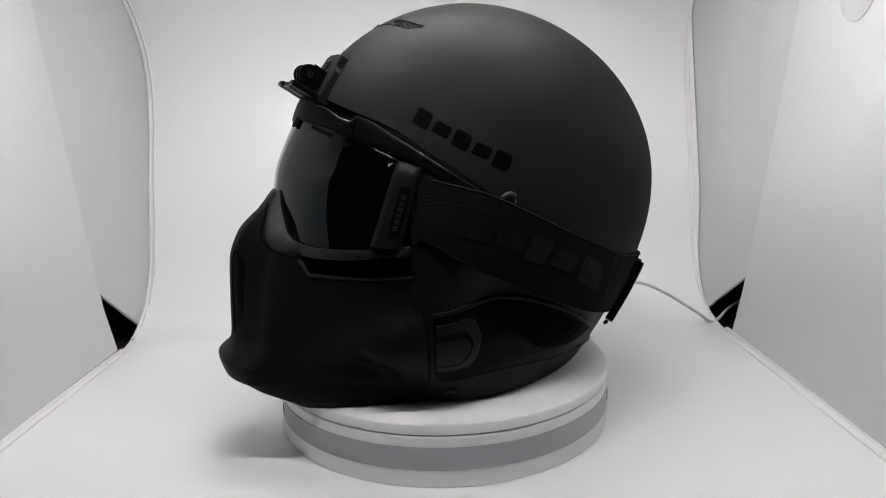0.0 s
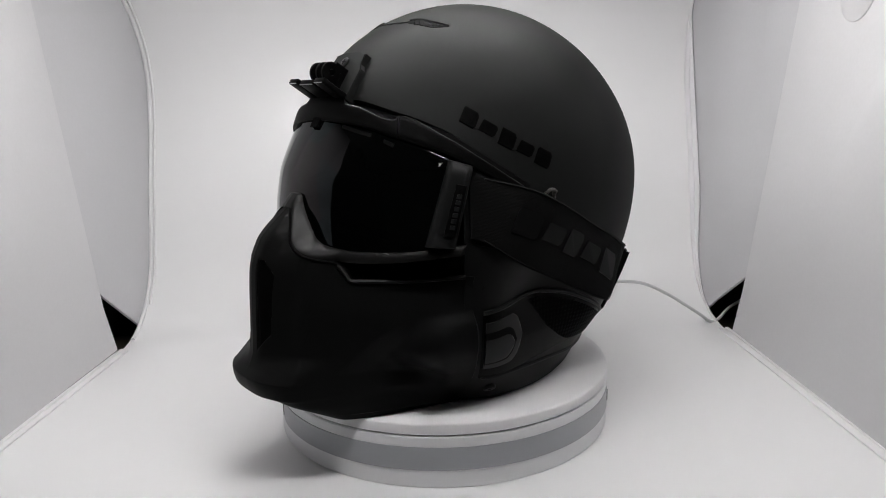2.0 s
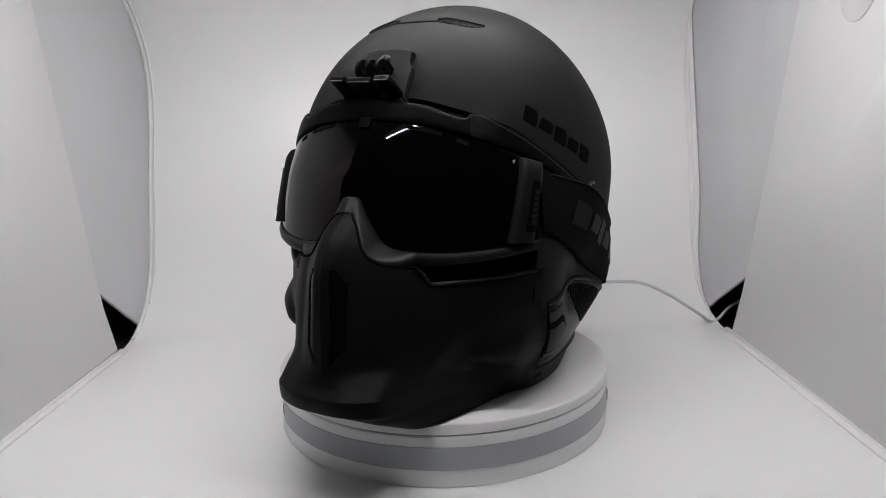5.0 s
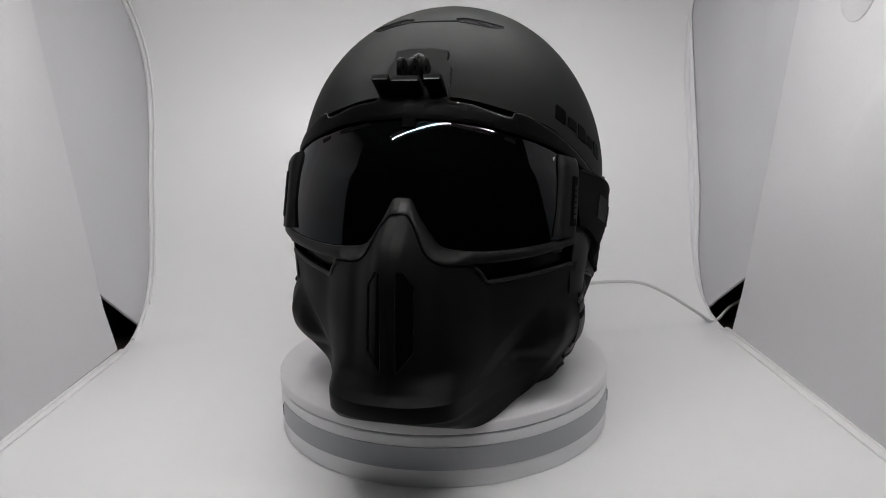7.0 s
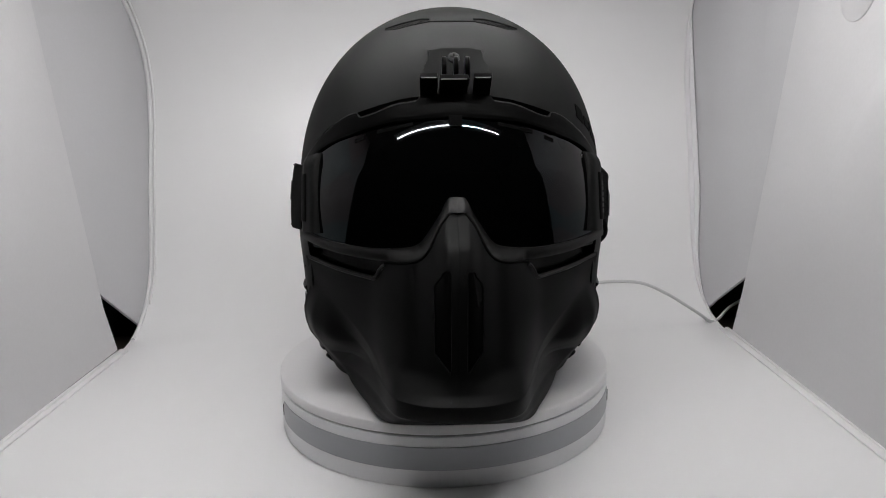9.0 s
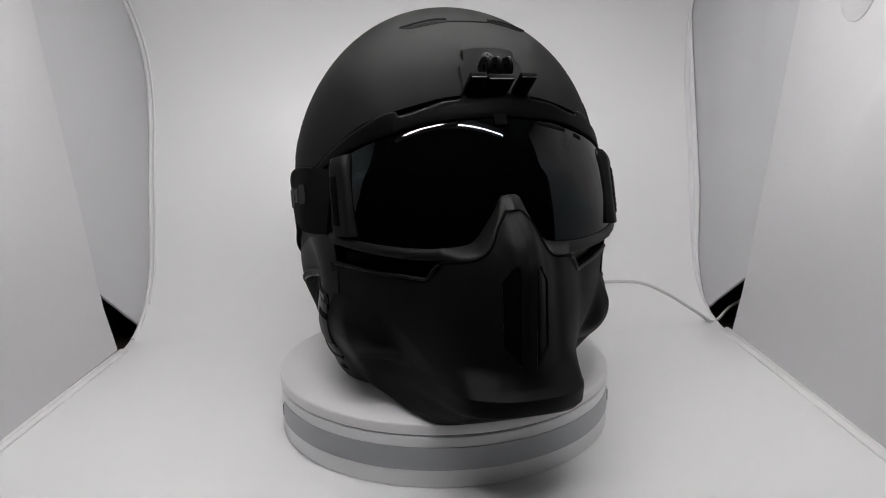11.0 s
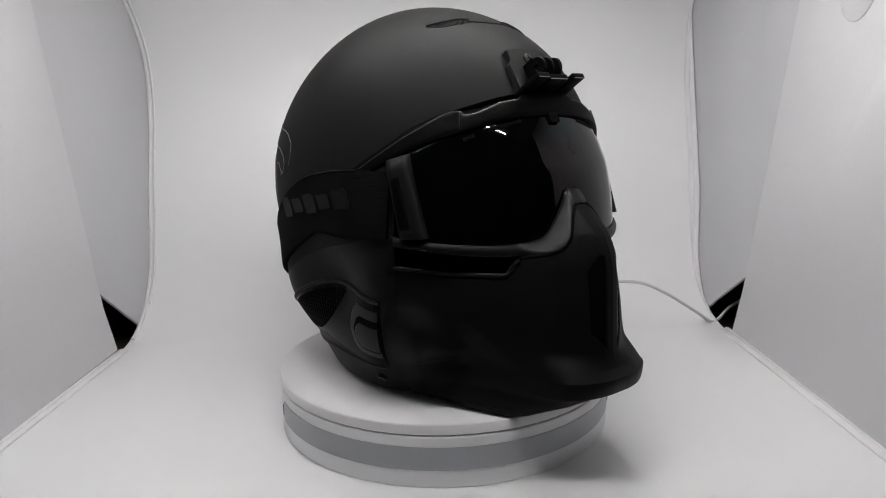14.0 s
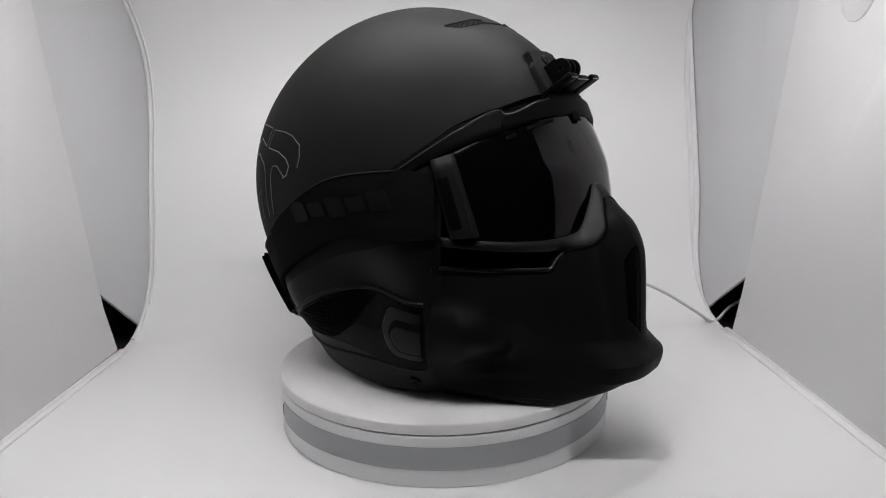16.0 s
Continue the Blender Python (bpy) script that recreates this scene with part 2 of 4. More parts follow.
def build_box():
    build_backdrop()
    # front halves of the side walls; their rear edges slant forwards to the top
    for x, yr, yt, dx, nm in ((-0.326, 0.142, 0.051, 1, "wall_left_front"), (0.298, 0.160, 0.046, -1, "wall_right_front")):
        bm = bmesh.new()
        fold_f, fold_r = (x + dx * 0.034, SIDE_FRONT, 0.300), (x, yr - 0.012, 0.05)
        mid_f = Vector(fold_f).lerp(Vector(fold_r), 0.5) + Vector((dx * 0.001, 0, 0))
        pts = [(x + dx * 0.005, SIDE_FRONT, 0.0032), (x + dx * 0.003, yr, 0.0032), fold_r, tuple(mid_f), fold_f, (x, yt, TOP), (x, SIDE_FRONT, TOP)]
        vs = [bm.verts.new(p) for p in pts]
        for q in ((0, 1, 2), (0, 2, 3), (0, 3, 4), (4, 3, 6), (3, 5, 6), (3, 2, 5)):
            bm.faces.new([vs[k] for k in q])
        bmesh.ops.subdivide_edges(bm, edges=list(bm.edges), cuts=5, use_grid_fill=True)
        bmesh.ops.smooth_vert(bm, verts=[v for v in bm.verts if not v.is_boundary], factor=0.5, use_axis_x=True)
        thicken(bm, lambda p: p + Vector((-dx * 0.003, 0, 0)))
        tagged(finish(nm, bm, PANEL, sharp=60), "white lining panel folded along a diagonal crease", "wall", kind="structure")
    # rear halves, lifted at their front lower corner, which leaves a dark gap
    left = [(0.197, 0.009), (0.250, 0.008), (0.330, 0.100), (0.345, 0.280), (0.335, 0.380), (0.230, 0.436), (-0.050, 0.430), (0.020, 0.200), (0.125, 0.0704)]
    right = [(0.226, 0.003), (0.270, 0.003), (0.345, 0.100), (0.350, 0.280), (0.350, 0.380), (0.270, 0.436), (-0.050, 0.430), (0.020, 0.200), (0.1317, 0.0727)]
    flap("wall_left_rear", left, -0.3205, -1)
    flap("wall_right_rear", right, 0.2905, 1)
    # piping along the floor and the sheet's edges
    for x, nm in ((-0.3215, "trim_left"), (0.2935, "trim_right")):
        bm = bmesh.new()
        end = 0.145 if x < 0 else 0.172
        a, b = (x - 0.0020, x + 0.0075) if x < 0 else (x - 0.0075, x + 0.0020)
        box(bm, (a, FRONT, 0.0002), (b, end, 0.0020), bevel=0.0008)
        box(bm, (x - 0.0012, FRONT, 0.0019), (x + 0.0024, end, 0.0030), bevel=0.0005)
        tagged(finish(nm, bm, RAIL), "white plastic rail along the floor edge", "trim", kind="structure")
        bm = bmesh.new()
        xe = -0.3190 if x < 0 else 0.2890
        pts = []
        for i in range(70):
            q = sweep_point(0.24 + 0.74 * i / 69)
            pts.append(Vector((xe, sheet_y(xe, q[0], q[1]) - 0.001, q[1])))
        if x > 0:
            # folded rim of the sheet, lying forwards on the side flap
            rim = [p - Vector((0, lerp_table([(0.0, 0.004), (0.06, 0.018), (0.14, 0.030), (0.24, 0.030), (0.30, 0.020), (0.34, 0.006), (0.42, 0.002)], p.z), 0)) for p in pts]
            for a, b in zip(zip(pts, rim), zip(pts[1:], rim[1:])):
                q = [bm.verts.new(p) for p in (a[0], a[1], b[1], b[0])]
                bm.faces.new(q)
            bmesh.ops.remove_doubles(bm, verts=bm.verts, dist=1e-6)
            thicken(bm, lambda p: p + Vector((0.0008, 0, 0)))
            tube(bm, rim, 0.0008)
            tube(bm, [p.lerp(r, 0.55) - Vector((0.0004, 0, 0)) for p, r in zip(pts, rim)], 0.0006)
        else:
            tube(bm, pts, 0.0022)
            tube(bm, [p + Vector((0.0045, -0.0005, 0)) for p in pts[8:]], 0.0012)
        tagged(finish(nm + "_rear", bm, RAIL), "white piping along the edge of the sheet", "trim", kind="structure")
    # outer case above the sheet and behind it
    bm = bmesh.new()
    box(bm, (-0.36, FRONT - 0.022, 0.431), (0.33, 0.36, 0.446))
    tagged(finish("ceiling", bm, TOPLINING, smooth=False), "unseen top of the photo box, greyed to cut its bounce light", "ceiling", kind="structure")
    bm = bmesh.new()
    box(bm, (-0.36, 0.352, -0.004), (0.33, 0.36, 0.439))
    tagged(finish("wall_back", bm, CASE, smooth=False), "black fabric back of the photo box", "wall", kind="structure")
    for x, nm in ((-0.362, "wall_left_case"), (0.330, "wall_right_case")):
        bm = bmesh.new()
        box(bm, (x, SIDE_FRONT, -0.004), (x + 0.003, 0.351, 0.439))
        tagged(finish(nm, bm, CASE, smooth=False), "black fabric side of the photo box", "wall", kind="structure")
    bm = bmesh.new()
    box(bm, (-2.0, -2.6, -0.04), (2.0, 1.6, -0.006))
    tagged(finish("floor", bm, DESK, smooth=False), "dark wooden surface under the photo box", "floor", kind="structure")
    # the dim room around
    for nm, lo, hi in (("wall_north", (-2.0, 1.6, -0.04), (2.0, 1.7, 1.9)), ("wall_south", (-2.0, -2.7, -0.04), (2.0, -2.6, 1.9)),
                       ("wall_west", (-2.1, -2.7, -0.04), (-2.0, 1.7, 1.9)), ("wall_east", (2.0, -2.7, -0.04), (2.1, 1.7, 1.9))):
        bm = bmesh.new()
        box(bm, lo, hi)
        tagged(finish(nm, bm, ROOM, smooth=False), "dim grey wall of the room around", "wall", kind="structure")
    bm = bmesh.new()
    box(bm, (-2.1, -2.7, 1.9), (2.1, 1.7, 2.0))
    tagged(finish("ceiling_room", bm, ROOM, smooth=False), "dim grey ceiling of the room around", "ceiling", kind="structure")


def build_led(y, z, half, strength_mat, tilt):
    e = new("led_bar")
    e.matrix_basis = pose(0.0, y, z, tilt, 0, 0)
    bm = bmesh.new()
    box(bm, (-half - 0.006, -0.012, -0.002), (half + 0.006, 0.012, 0.006), bevel=0.001)
    part("housing", bm, WHITE, e)
    bm = bmesh.new()
    chips = 84
    for k in range(chips):
        x = -half + 2 * half * (k + 0.5) / chips
        box(bm, (x - 0.0012, -0.0011, -0.0024), (x + 0.0012, 0.0011, -0.0021))
    part("diffuser", bm, strength_mat, e, "row of glowing white light chips", smooth=False)
    tagged(e, "white light bar with glowing strip under the box top", "lamp", group="light bars")


def build_grommet():
    e = new("wall_grommet")
    m = pose(0.2891, -0.0215, 0.3050, 0, -86, 0)
    bm = bmesh.new()
    lathe(bm, [(0.0036, 0.0), (0.0208, -0.001), (0.0208, 0.0005), (0.0200, 0.0011), (0.0046, 0.0022), (0.0036, 0.0014), (0.0036, 0.0)], 48)
    part("ring", bm, PANEL, e)
    bm = bmesh.new()
    lathe(bm, [(0, 0.0), (0.0034, 0.0), (0.0034, 0.0006), (0, 0.0014)], 32)
    part("stud", bm, FLAP, e)
    e.matrix_basis = m
    tagged(e, "round white plastic grommet on the side panel", "grommet")


def build_cable():
    pts = [(0.02, 0.126, 0.012), (0.07, 0.136, 0.035), (0.12, 0.140, 0.055), (0.153, 0.142, 0.061), (0.195, 0.150, 0.058), (0.228, 0.165, 0.0417), (0.252, 0.174, 0.026),
           (0.270, 0.181, 0.0135), (0.281, 0.187, 0.005), (0.288, 0.191, 0.003), (0.295, 0.194, 0.006), (0.307, 0.200, 0.0150), (0.326, 0.210, 0.0210)]
    P = []
    for i in range(len(pts) - 1):
        p = [Vector(pts[min(max(k, 0), len(pts) - 1)]) for k in (i - 1, i, i + 1, i + 2)]
        for s in range(8):
            t = s / 8
            P.append(0.5 * ((2 * p[1]) + (p[2] - p[0]) * t + (2 * p[0] - 5 * p[1] + 4 * p[2] - p[3]) * t * t + (3 * p[1] - p[0] - 3 * p[2] + p[3]) * t ** 3))
    bm = bmesh.new()
    tube(bm, P, 0.0016, 10)
    tagged(finish("power_cable", bm, WIRE), "thin white power cable running behind the turntable", "cable")


# ---- turntable ----
R = 0.125
SEAM, PLATE = 0.0349, 0.0427


def build_turntable():
    e = new("turntable")
    bm = bmesh.new()
    lathe(bm, [(0, 0.0002), (R - 0.0004, 0.0002), (R, 0.0006), (R, SEAM - 0.0010), (R - 0.0006, SEAM - 0.0004), (R - 0.004, SEAM - 0.0003), (0, SEAM - 0.0003)], 160)
    part("base", bm, WHITE, e)
    # grey band set into the front of the base, round ended
    bm = bmesh.new()
    a0, a1, z0, z1 = radians(-68.5), radians(75), 0.0122, 0.0274
    n = 120
    def band(u, v):
        a = a0 + (a1 - a0) * u
        h = (z1 - z0) / 2
        end = min(a - a0, a1 - a) * R
        k = 1.0 if end > 0.004 else 0.55 + 0.45 * math.sqrt(max(0, 1 - (1 - end / 0.004) ** 2))
        return ((R + 0.0005) * math.sin(a), -(R + 0.0005) * math.cos(a), (z0 + z1) / 2 + h * k * (2 * v - 1))
    slab(bm, band, n, 4, lambda p, u, v: Vector((p.x * 0.99, p.y * 0.99, p.z)))
    part("band", bm, GREYBAND, e, "grey satin band on the base")
    for u in (0.0, 1.0):
        bm = bmesh.new()
        tube(bm, [Vector(band(u, k / 8)) for k in range(9)], 0.0005, 6)
        part("band_end", bm, DARKGAP, e, "dark line at the end of the band")
    bm = bmesh.new()
    lathe(bm, [(0, SEAM - 0.0002), (R - 0.0012, SEAM - 0.0002), (R - 0.0012, SEAM + 0.0004), (0, SEAM + 0.0004)], 128)
    part("seam", bm, DARKGAP, e, "dark gap under the platter")
    bm = bmesh.new()
    lathe(bm, [(0, SEAM + 0.0005), (R - 0.0004, SEAM + 0.0005), (R, SEAM + 0.0009), (R, PLATE - 0.0013), (R - 0.0004, PLATE - 0.0005), (R - 0.0013, PLATE), (0, PLATE)], 160)
    p = part("platter", bm, WHITETOP, e, "white turning plate")
    tagged(e, "round white motorised turntable with a grey band", "turntable")
    return p


# ---- the helmet: surfaces ----
Z0 = 0.043
CEN = Vector((0, -0.005, 0.165))
KSHELL = (0.13335, 0.01783, -0.00783, -0.01445, 0.01167, 0.00607, -0.02981, 0.00184, 0.01945, 0.01746, -0.00901, -0.00909, -0.01575, -0.01484, -0.00958, 0.04376, 0.02611, -0.00744, -0.04825, -0.02205, 0.01140, 0.01972, 0.00549)


def shell_radius(u):
    x2, y, z = u.x * u.x, u.y, u.z
    f = (1, y, z, x2, y * y, y * z, x2 * y, x2 * z, y ** 3, y * y * z, x2 * x2, y ** 4, x2 * y * y, z ** 3, y ** 3 * z, x2 * y * z, z ** 4,
         x2 * y ** 3, x2 * y * z * z, x2 * y * y * z, x2 * z ** 3, x2 * x2 * y, x2 * x2 * z)
    return sum(a * b for a, b in zip(KSHELL, f))


def S(a, e, off=0.0):
    """Point of the shell at azimuth a (0 front, + the wearer's left) and elevation e, in degrees, off metres outside it."""
    ca, sa, ce, se = math.cos(radians(a)), math.sin(radians(a)), math.cos(radians(e)), math.sin(radians(e))
    u = Vector((sa * ce, -ca * ce, se))
    b = abs(((a + 180) % 360) - 180)
    ear = 0.0012 * math.exp(-((b - 80) / 16) ** 2 - ((e + 28) / 10) ** 2)
    ear += 0.01358 * math.exp(-((b - 120) / 18) ** 2 - ((e + 28) / 15) ** 2)
    ear += -0.00475 * math.exp(-((b - 70) / 20) ** 2 - ((e + 51) / 8) ** 2)
    ear -= 0.0048 * math.exp(-((b - 55) / 9) ** 2) * min(max((-6 - e) / 10, 0), 1)
    ear -= 0.0115 * math.exp(-((b - 83) / 17) ** 2 - ((e + 25) / 13) ** 2)
    p = CEN + u * (shell_radius(u) + ear + off)
    p.x = p.x * (1 + 0.18 * max(0, p.z - 0.17)) + 0.004 * max(0, p.z - 0.17)
    p.z -= Z0
    return p


def toward(d):
    c = CEN - Vector((0, 0, Z0))
    return lambda p, u, v: p + (c - p).normalized() * d


DOME_EDGE = [(0, 40.2), (15, 39.3), (34, 35.2), (51, 29.8), (62.6, 23.4), (72, 17.6), (79.4, 12.6), (84, 8.9)]


def dome_edge(a):
    return lerp_table(DOME_EDGE, abs(a))


def rim_elevation(a):
    """Elevation at which the shell comes down to the platter."""
    lo, hi = -70.0, -20.0
    for _ in range(24):
        m = (lo + hi) / 2
        if S(a, m).z > 0.0035:
            hi = m
        else:
            lo = m
    return hi


def sides():
    return (1, -1)


def plate(bm, outline, off0, off1, side=1, lift=False):
    """A flat piece on the shell: outline in azimuth and elevation, between two heights over it."""
    lo = [bm.verts.new(S(side * a, e, off0 + (strap_lift(a, side) if lift else 0.0))) for a, e in outline]
    hi = [bm.verts.new(S(side * a, e, off1 + (strap_lift(a, side) if lift else 0.0))) for a, e in outline]
    n = len(lo)
    bm.faces.new(hi)
    bm.faces.new(lo[::-1])
    for i in range(n):
        bm.faces.new((lo[i], lo[(i + 1) % n], hi[(i + 1) % n], hi[i]))


def strap_lift(a, side):
    """How far the strap stands off the shell beside the goggles' frame."""
    return 0.0036 * math.exp(-((a - 85) / 13) ** 2) if side > 0 else 0.0026 * math.exp(-((a - 75) / 11) ** 2)


def strip(bm, a0, a1, top, bot, off, thick, side=1, n=40, m=8, swell=0.0, lift=False):
    """A band on the shell between two curves of elevation over azimuth."""
    def f(u, v):
        a = a0 + (a1 - a0) * u
        e = lerp_table(bot, a) + (lerp_table(top, a) - lerp_table(bot, a)) * v
        return S(side * a, e, off + swell * (1 - (2 * v - 1) ** 4) + (strap_lift(a, side) if lift else 0.0))
    slab(bm, f, n, m, toward(thick))


def ridge(bm, curve, off, r, side=1, n=40, lift=False):
    az = [curve[0][0] + (curve[-1][0] - curve[0][0]) * i / n for i in range(n + 1)]
    tube(bm, [S(side * a, lerp_table(curve, a), off + (strap_lift(a, side) if lift else 0.0)) for a in az], r)


def letter_marks(name, mat, parent, first, last, height, off, side, lean=0.25, label=""):
    """A row of five slanted plain marks in place of the printed name."""
    for i in range(5):
        t = i / 4
        ca, ce = first[0] + (last[0] - first[0]) * t, first[1] + (last[1] - first[1]) * t
        da, de = (last[0] - first[0]) / 4, (last[1] - first[1]) / 4
        h = height * (1.0 if i in (0, 2, 4) else 0.72)
        w = 0.40
        bm = bmesh.new()
        q = []
        for u, v in ((-w, -0.5), (w * 0.8, -0.5), (w, -0.32), (w, 0.3), (w * 0.75, 0.5), (-w * 0.9, 0.5), (-w, 0.36)):
            k = u + lean * v
            q.append((ca + da * k + 0.10 * h * v, ce + de * k + h * v))
        plate(bm, q, off - 0.0006, off, side, mat is STRAPLOGO)
        part(name, bm, mat, parent, label, smooth=False)


def build_helmet():
    e = new("ski_helmet")
    # hard shell: cap all round, sides and back down to the rim
    bm = bmesh.new()
    nv, nl, cut = 54, 44, 57.0
    az = [cut - 2 * cut * i / 76 for i in range(77)]
    az += [-cut - (360 - 2 * cut) * i / 164 for i in range(1, 164)]
    n = len(az)
    cap, low = [], []
    for a in az:
        f = (a + 180) % 360 - 180
        b = dome_edge(f)
        col = [bm.verts.new(S(f, b + (89.6 - b) * (j / nv))) for j in range(nv + 1)]
        cap.append(col)
        if abs(f) >= cut - 1e-6:
            rim = rim_elevation(f)
            low.append([bm.verts.new(S(f, rim + (b - rim) * (j / nl))) for j in range(nl)] + [col[0]])
        else:
            low.append(None)
    for i in range(n):
        k = (i + 1) % n
        for j in range(nv):
            bm.faces.new((cap[i][j], cap[k][j], cap[k][j + 1], cap[i][j + 1]))
        if low[i] and low[k]:
            for j in range(nl):
                bm.faces.new((low[i][j], low[k][j], low[k][j + 1], low[i][j + 1]))
    bm.faces.new([c[nv] for c in cap])
    c0 = CEN - Vector((0, 0, Z0))
    thicken(bm, lambda p: p + (c0 - p).normalized() * 0.011)
    part("shell", bm, MATTE, e, "matte black hard shell", sharp=50)

    # black liner behind the face opening
    bm = bmesh.new()
    slab(bm, lambda u, v: S(-85 + 170 * u, -40 + 82 * v, -0.014), 60, 30, toward(0.004))
    part("liner", bm, RUBBER, e, "black foam liner")

    # brow piece over the goggles and the dark channel above it
    def brow(a0, a1, name, top, bot, out0, base, mat, label, thick=0.009):
        bm = bmesh.new()
        def f(u, v):
            a = a0 + (a1 - a0) * u
            c = max(math.cos(radians(a)), 0.0)
            el = lerp_table(top, abs(a)) * (1 - v) + lerp_table(bot, abs(a)) * v
            edge = 0.0004 * (abs(2 * v - 1) ** 8)
            rise = 0.0036 * smooth((abs(a) - 42) / 10) if mat is RUBBER else 0.0
            return S(a, el, out0 * c * c + base + rise - edge)
        slab(bm, f, 70, 10, toward(thick))
        ob = part(name, bm, mat, e, label)
        if mat is SATIN:
            # pale bead paints the light caught along the upper edge
            for q0, q1 in ((0.0, 0.31), (0.69, 1.0)) if a0 * a1 < 0 else ((0.0, 1.0),):
                bm = bmesh.new()
                tube(bm, [f(q0 + (q1 - q0) * i / 40, 0.015) for i in range(41)], 0.00035, 6)
                part("brow_edge_glint", bm, EDGE, ob, "thin pale line painting the glint on the brow's edge")
        return ob
    up = [(0, 40.0), (15, 39.1), (34, 35.0), (51, 29.6), (62.6, 23.2), (72, 17.5), (79.4, 12.6), (84, 8.9)]
    dn = [(0, 31.8), (20, 30.2), (34, 27.0), (51, 22.2), (63, 17.0), (74, 10.6), (84, 3.6)]
    mid = [(0, 38.6), (12, 38.0), (13.5, 36.4), (20, 35.4), (34.5, 31.5), (36.2, 32.9), (51, 27.4), (62.6, 21.0), (72, 15.2), (79.4, 10.4), (84, 6.4)]
    brow(-80, 80, "channel", up, mid, -0.001, -0.0030, RUBBER, "deep black channel above the brow", 0.005)
    brow(-36, 36, "brow_lip", mid, dn, 0.0046, 0.0016, SATIN, "satin black brow lip")
    brow(36.2, 84, "brow_strip", mid, dn, 0.0046, 0.0012, SATIN, "satin black brow strip")
    brow(-84, -36.2, "brow_strip", mid, dn, 0.0046, 0.0012, SATIN, "satin black brow strip")

    # air vents on the crown and the fine step that joins them
    for sd in sides():
        bm = bmesh.new()
        strip(bm, 20.5, 56.2, [(20.5, 71.7), (28, 72.0), (44, 69.3), (56.2, 66.3)], [(20.5, 70.7), (33, 68.7), (47, 66.2), (56.2, 66.1)], 0.0003, 0.001, sd, 16, 4)
        v = part("crown_vent", bm, RUBBER, e, "dark vent slot with mesh", smooth=False)
        bm = bmesh.new()
        ridge(bm, [(21, 72.3), (28, 72.5), (44, 69.8), (56.5, 66.5)], 0.0004, 0.0007, sd, 14)
        part("vent_hood", bm, MATTE, v)
        bm = bmesh.new()
        for k in range(5):
            a = 27 + 5 * k
            tube(bm, [S(sd * a, 71.6 - 0.18 * (a - 27), 0.0002), S(sd * (a + 3), 68.6 - 0.10 * (a - 27), 0.0002)], 0.0003, 6)
        part("vent_mesh", bm, GLOSS, v)
    bm = bmesh.new()
    tube(bm, [S(-22 + 44 * i / 20, 71.0 + 0.25 * math.cos(math.pi * (i - 10) / 20), 0.0) for i in range(21)], 0.0006)
    part("crown_step", bm, RUBBER, e)

    # printed name on one side, as plain marks; large outline mark at the other side of the back
    letter_marks("side_mark", PRINT, e, (60.2, 33.2), (86.3, 19.8), 5.6, 0.0005, 1, 0.3, label="black printed mark")
    lines = [[(-151, 21.5), (-143, 22.6), (-134.5, 23.0), (-136.0, 17.2), (-143, 18.6), (-146, 16.5), (-147.5, 12.0)],
             [(-132.6, 22.8), (-124, 23.3), (-118.7, 22.8), (-113.6, 20.6), (-112.6, 17.0), (-113.5, 13.6)],
             [(-134.0, 17.0), (-126, 17.0), (-120.5, 15.6), (-118.2, 13.5), (-119.5, 10.5), (-122, 9.4)],
             [(-130.5, -3), (-130.4, 9.5), (-129.0, 12.2), (-126.0, 12.6), (-121.0, 9.8)],
             [(-134.5, -4), (-134.8, 9.5), (-137.0, 12.0), (-143.0, 14.0), (-147.5, 12.4)],
             [(-141, -5), (-139.4, 4.0), (-142.5, 2.0), (-146, -4)], [(-132.6, 22.8), (-134.0, 17.0)]]
    for ln in lines:
        bm = bmesh.new()
        pts = []
        for (a0, e0), (a1, e1) in zip(ln, ln[1:]):
            pts += [S(a0 + (a1 - a0) * k / 6, e0 + (e1 - e0) * k / 6, 0.0001) for k in range(6)]
        tube(bm, pts + [S(*ln[-1], 0.0001)], 0.00038, 6)
        part("outline_mark", bm, OUTLINE, e, "thin grey printed line")

    # ear covers: gloss wing, perforated part, ridges, buckle and rivet
    wing_top = [(64, -26.0), (82, -26.2), (104, -27.6), (120, -31.4), (135, -37.0)]
    wing_bot = [(64, -44.4), (90, -43.6), (109, -42.2), (120, -41.4), (135, -37.6)]
    mesh_bot = [(84, -28.0), (95, -36.5), (109, -41.0), (120, -40.6), (133, -37.6)]
    cover_top = [(56.5, -4.0), (79, -10.0), (102, -16.0), (122, -23.0), (140, -29.0), (152, -33.0)]
    # darker skin over the lower sides, covering part and painted shadow in one
    for sd in sides():
        bm = bmesh.new()
        strip(bm, 57.2, 152, cover_top, [(a, rim_elevation(a) + 0.6) for a in range(56, 154, 6)], 0.0004, 0.002, sd, 60, 24)
        part("ear_cover", bm, COVER, e, "soft black ear cover, darkened for the shadow low down")
    for sd in sides():
        bm = bmesh.new()
        strip(bm, 63, 135, wing_top, wing_bot, 0.0009, 0.0012, sd, 40, 12)
        w = part("ear_wing", bm, GLOSS, e, "gloss black wing panel")
        bm = bmesh.new()
        strip(bm, 84, 133, [(a, b - 0.8) for a, b in wing_top], mesh_bot, 0.0014, 0.0012, sd, 30, 10)
        part("ear_mesh", bm, PERF, w, "perforated black plastic")
        bm = bmesh.new()
        ridge(bm, [(63, -25.4), (72, -25.4), (99, -25.9), (112, -28.2), (122, -31.6), (136, -37.4)], 0.0006, 0.0016, sd)
        part("wing_ridge", bm, COVER, w)
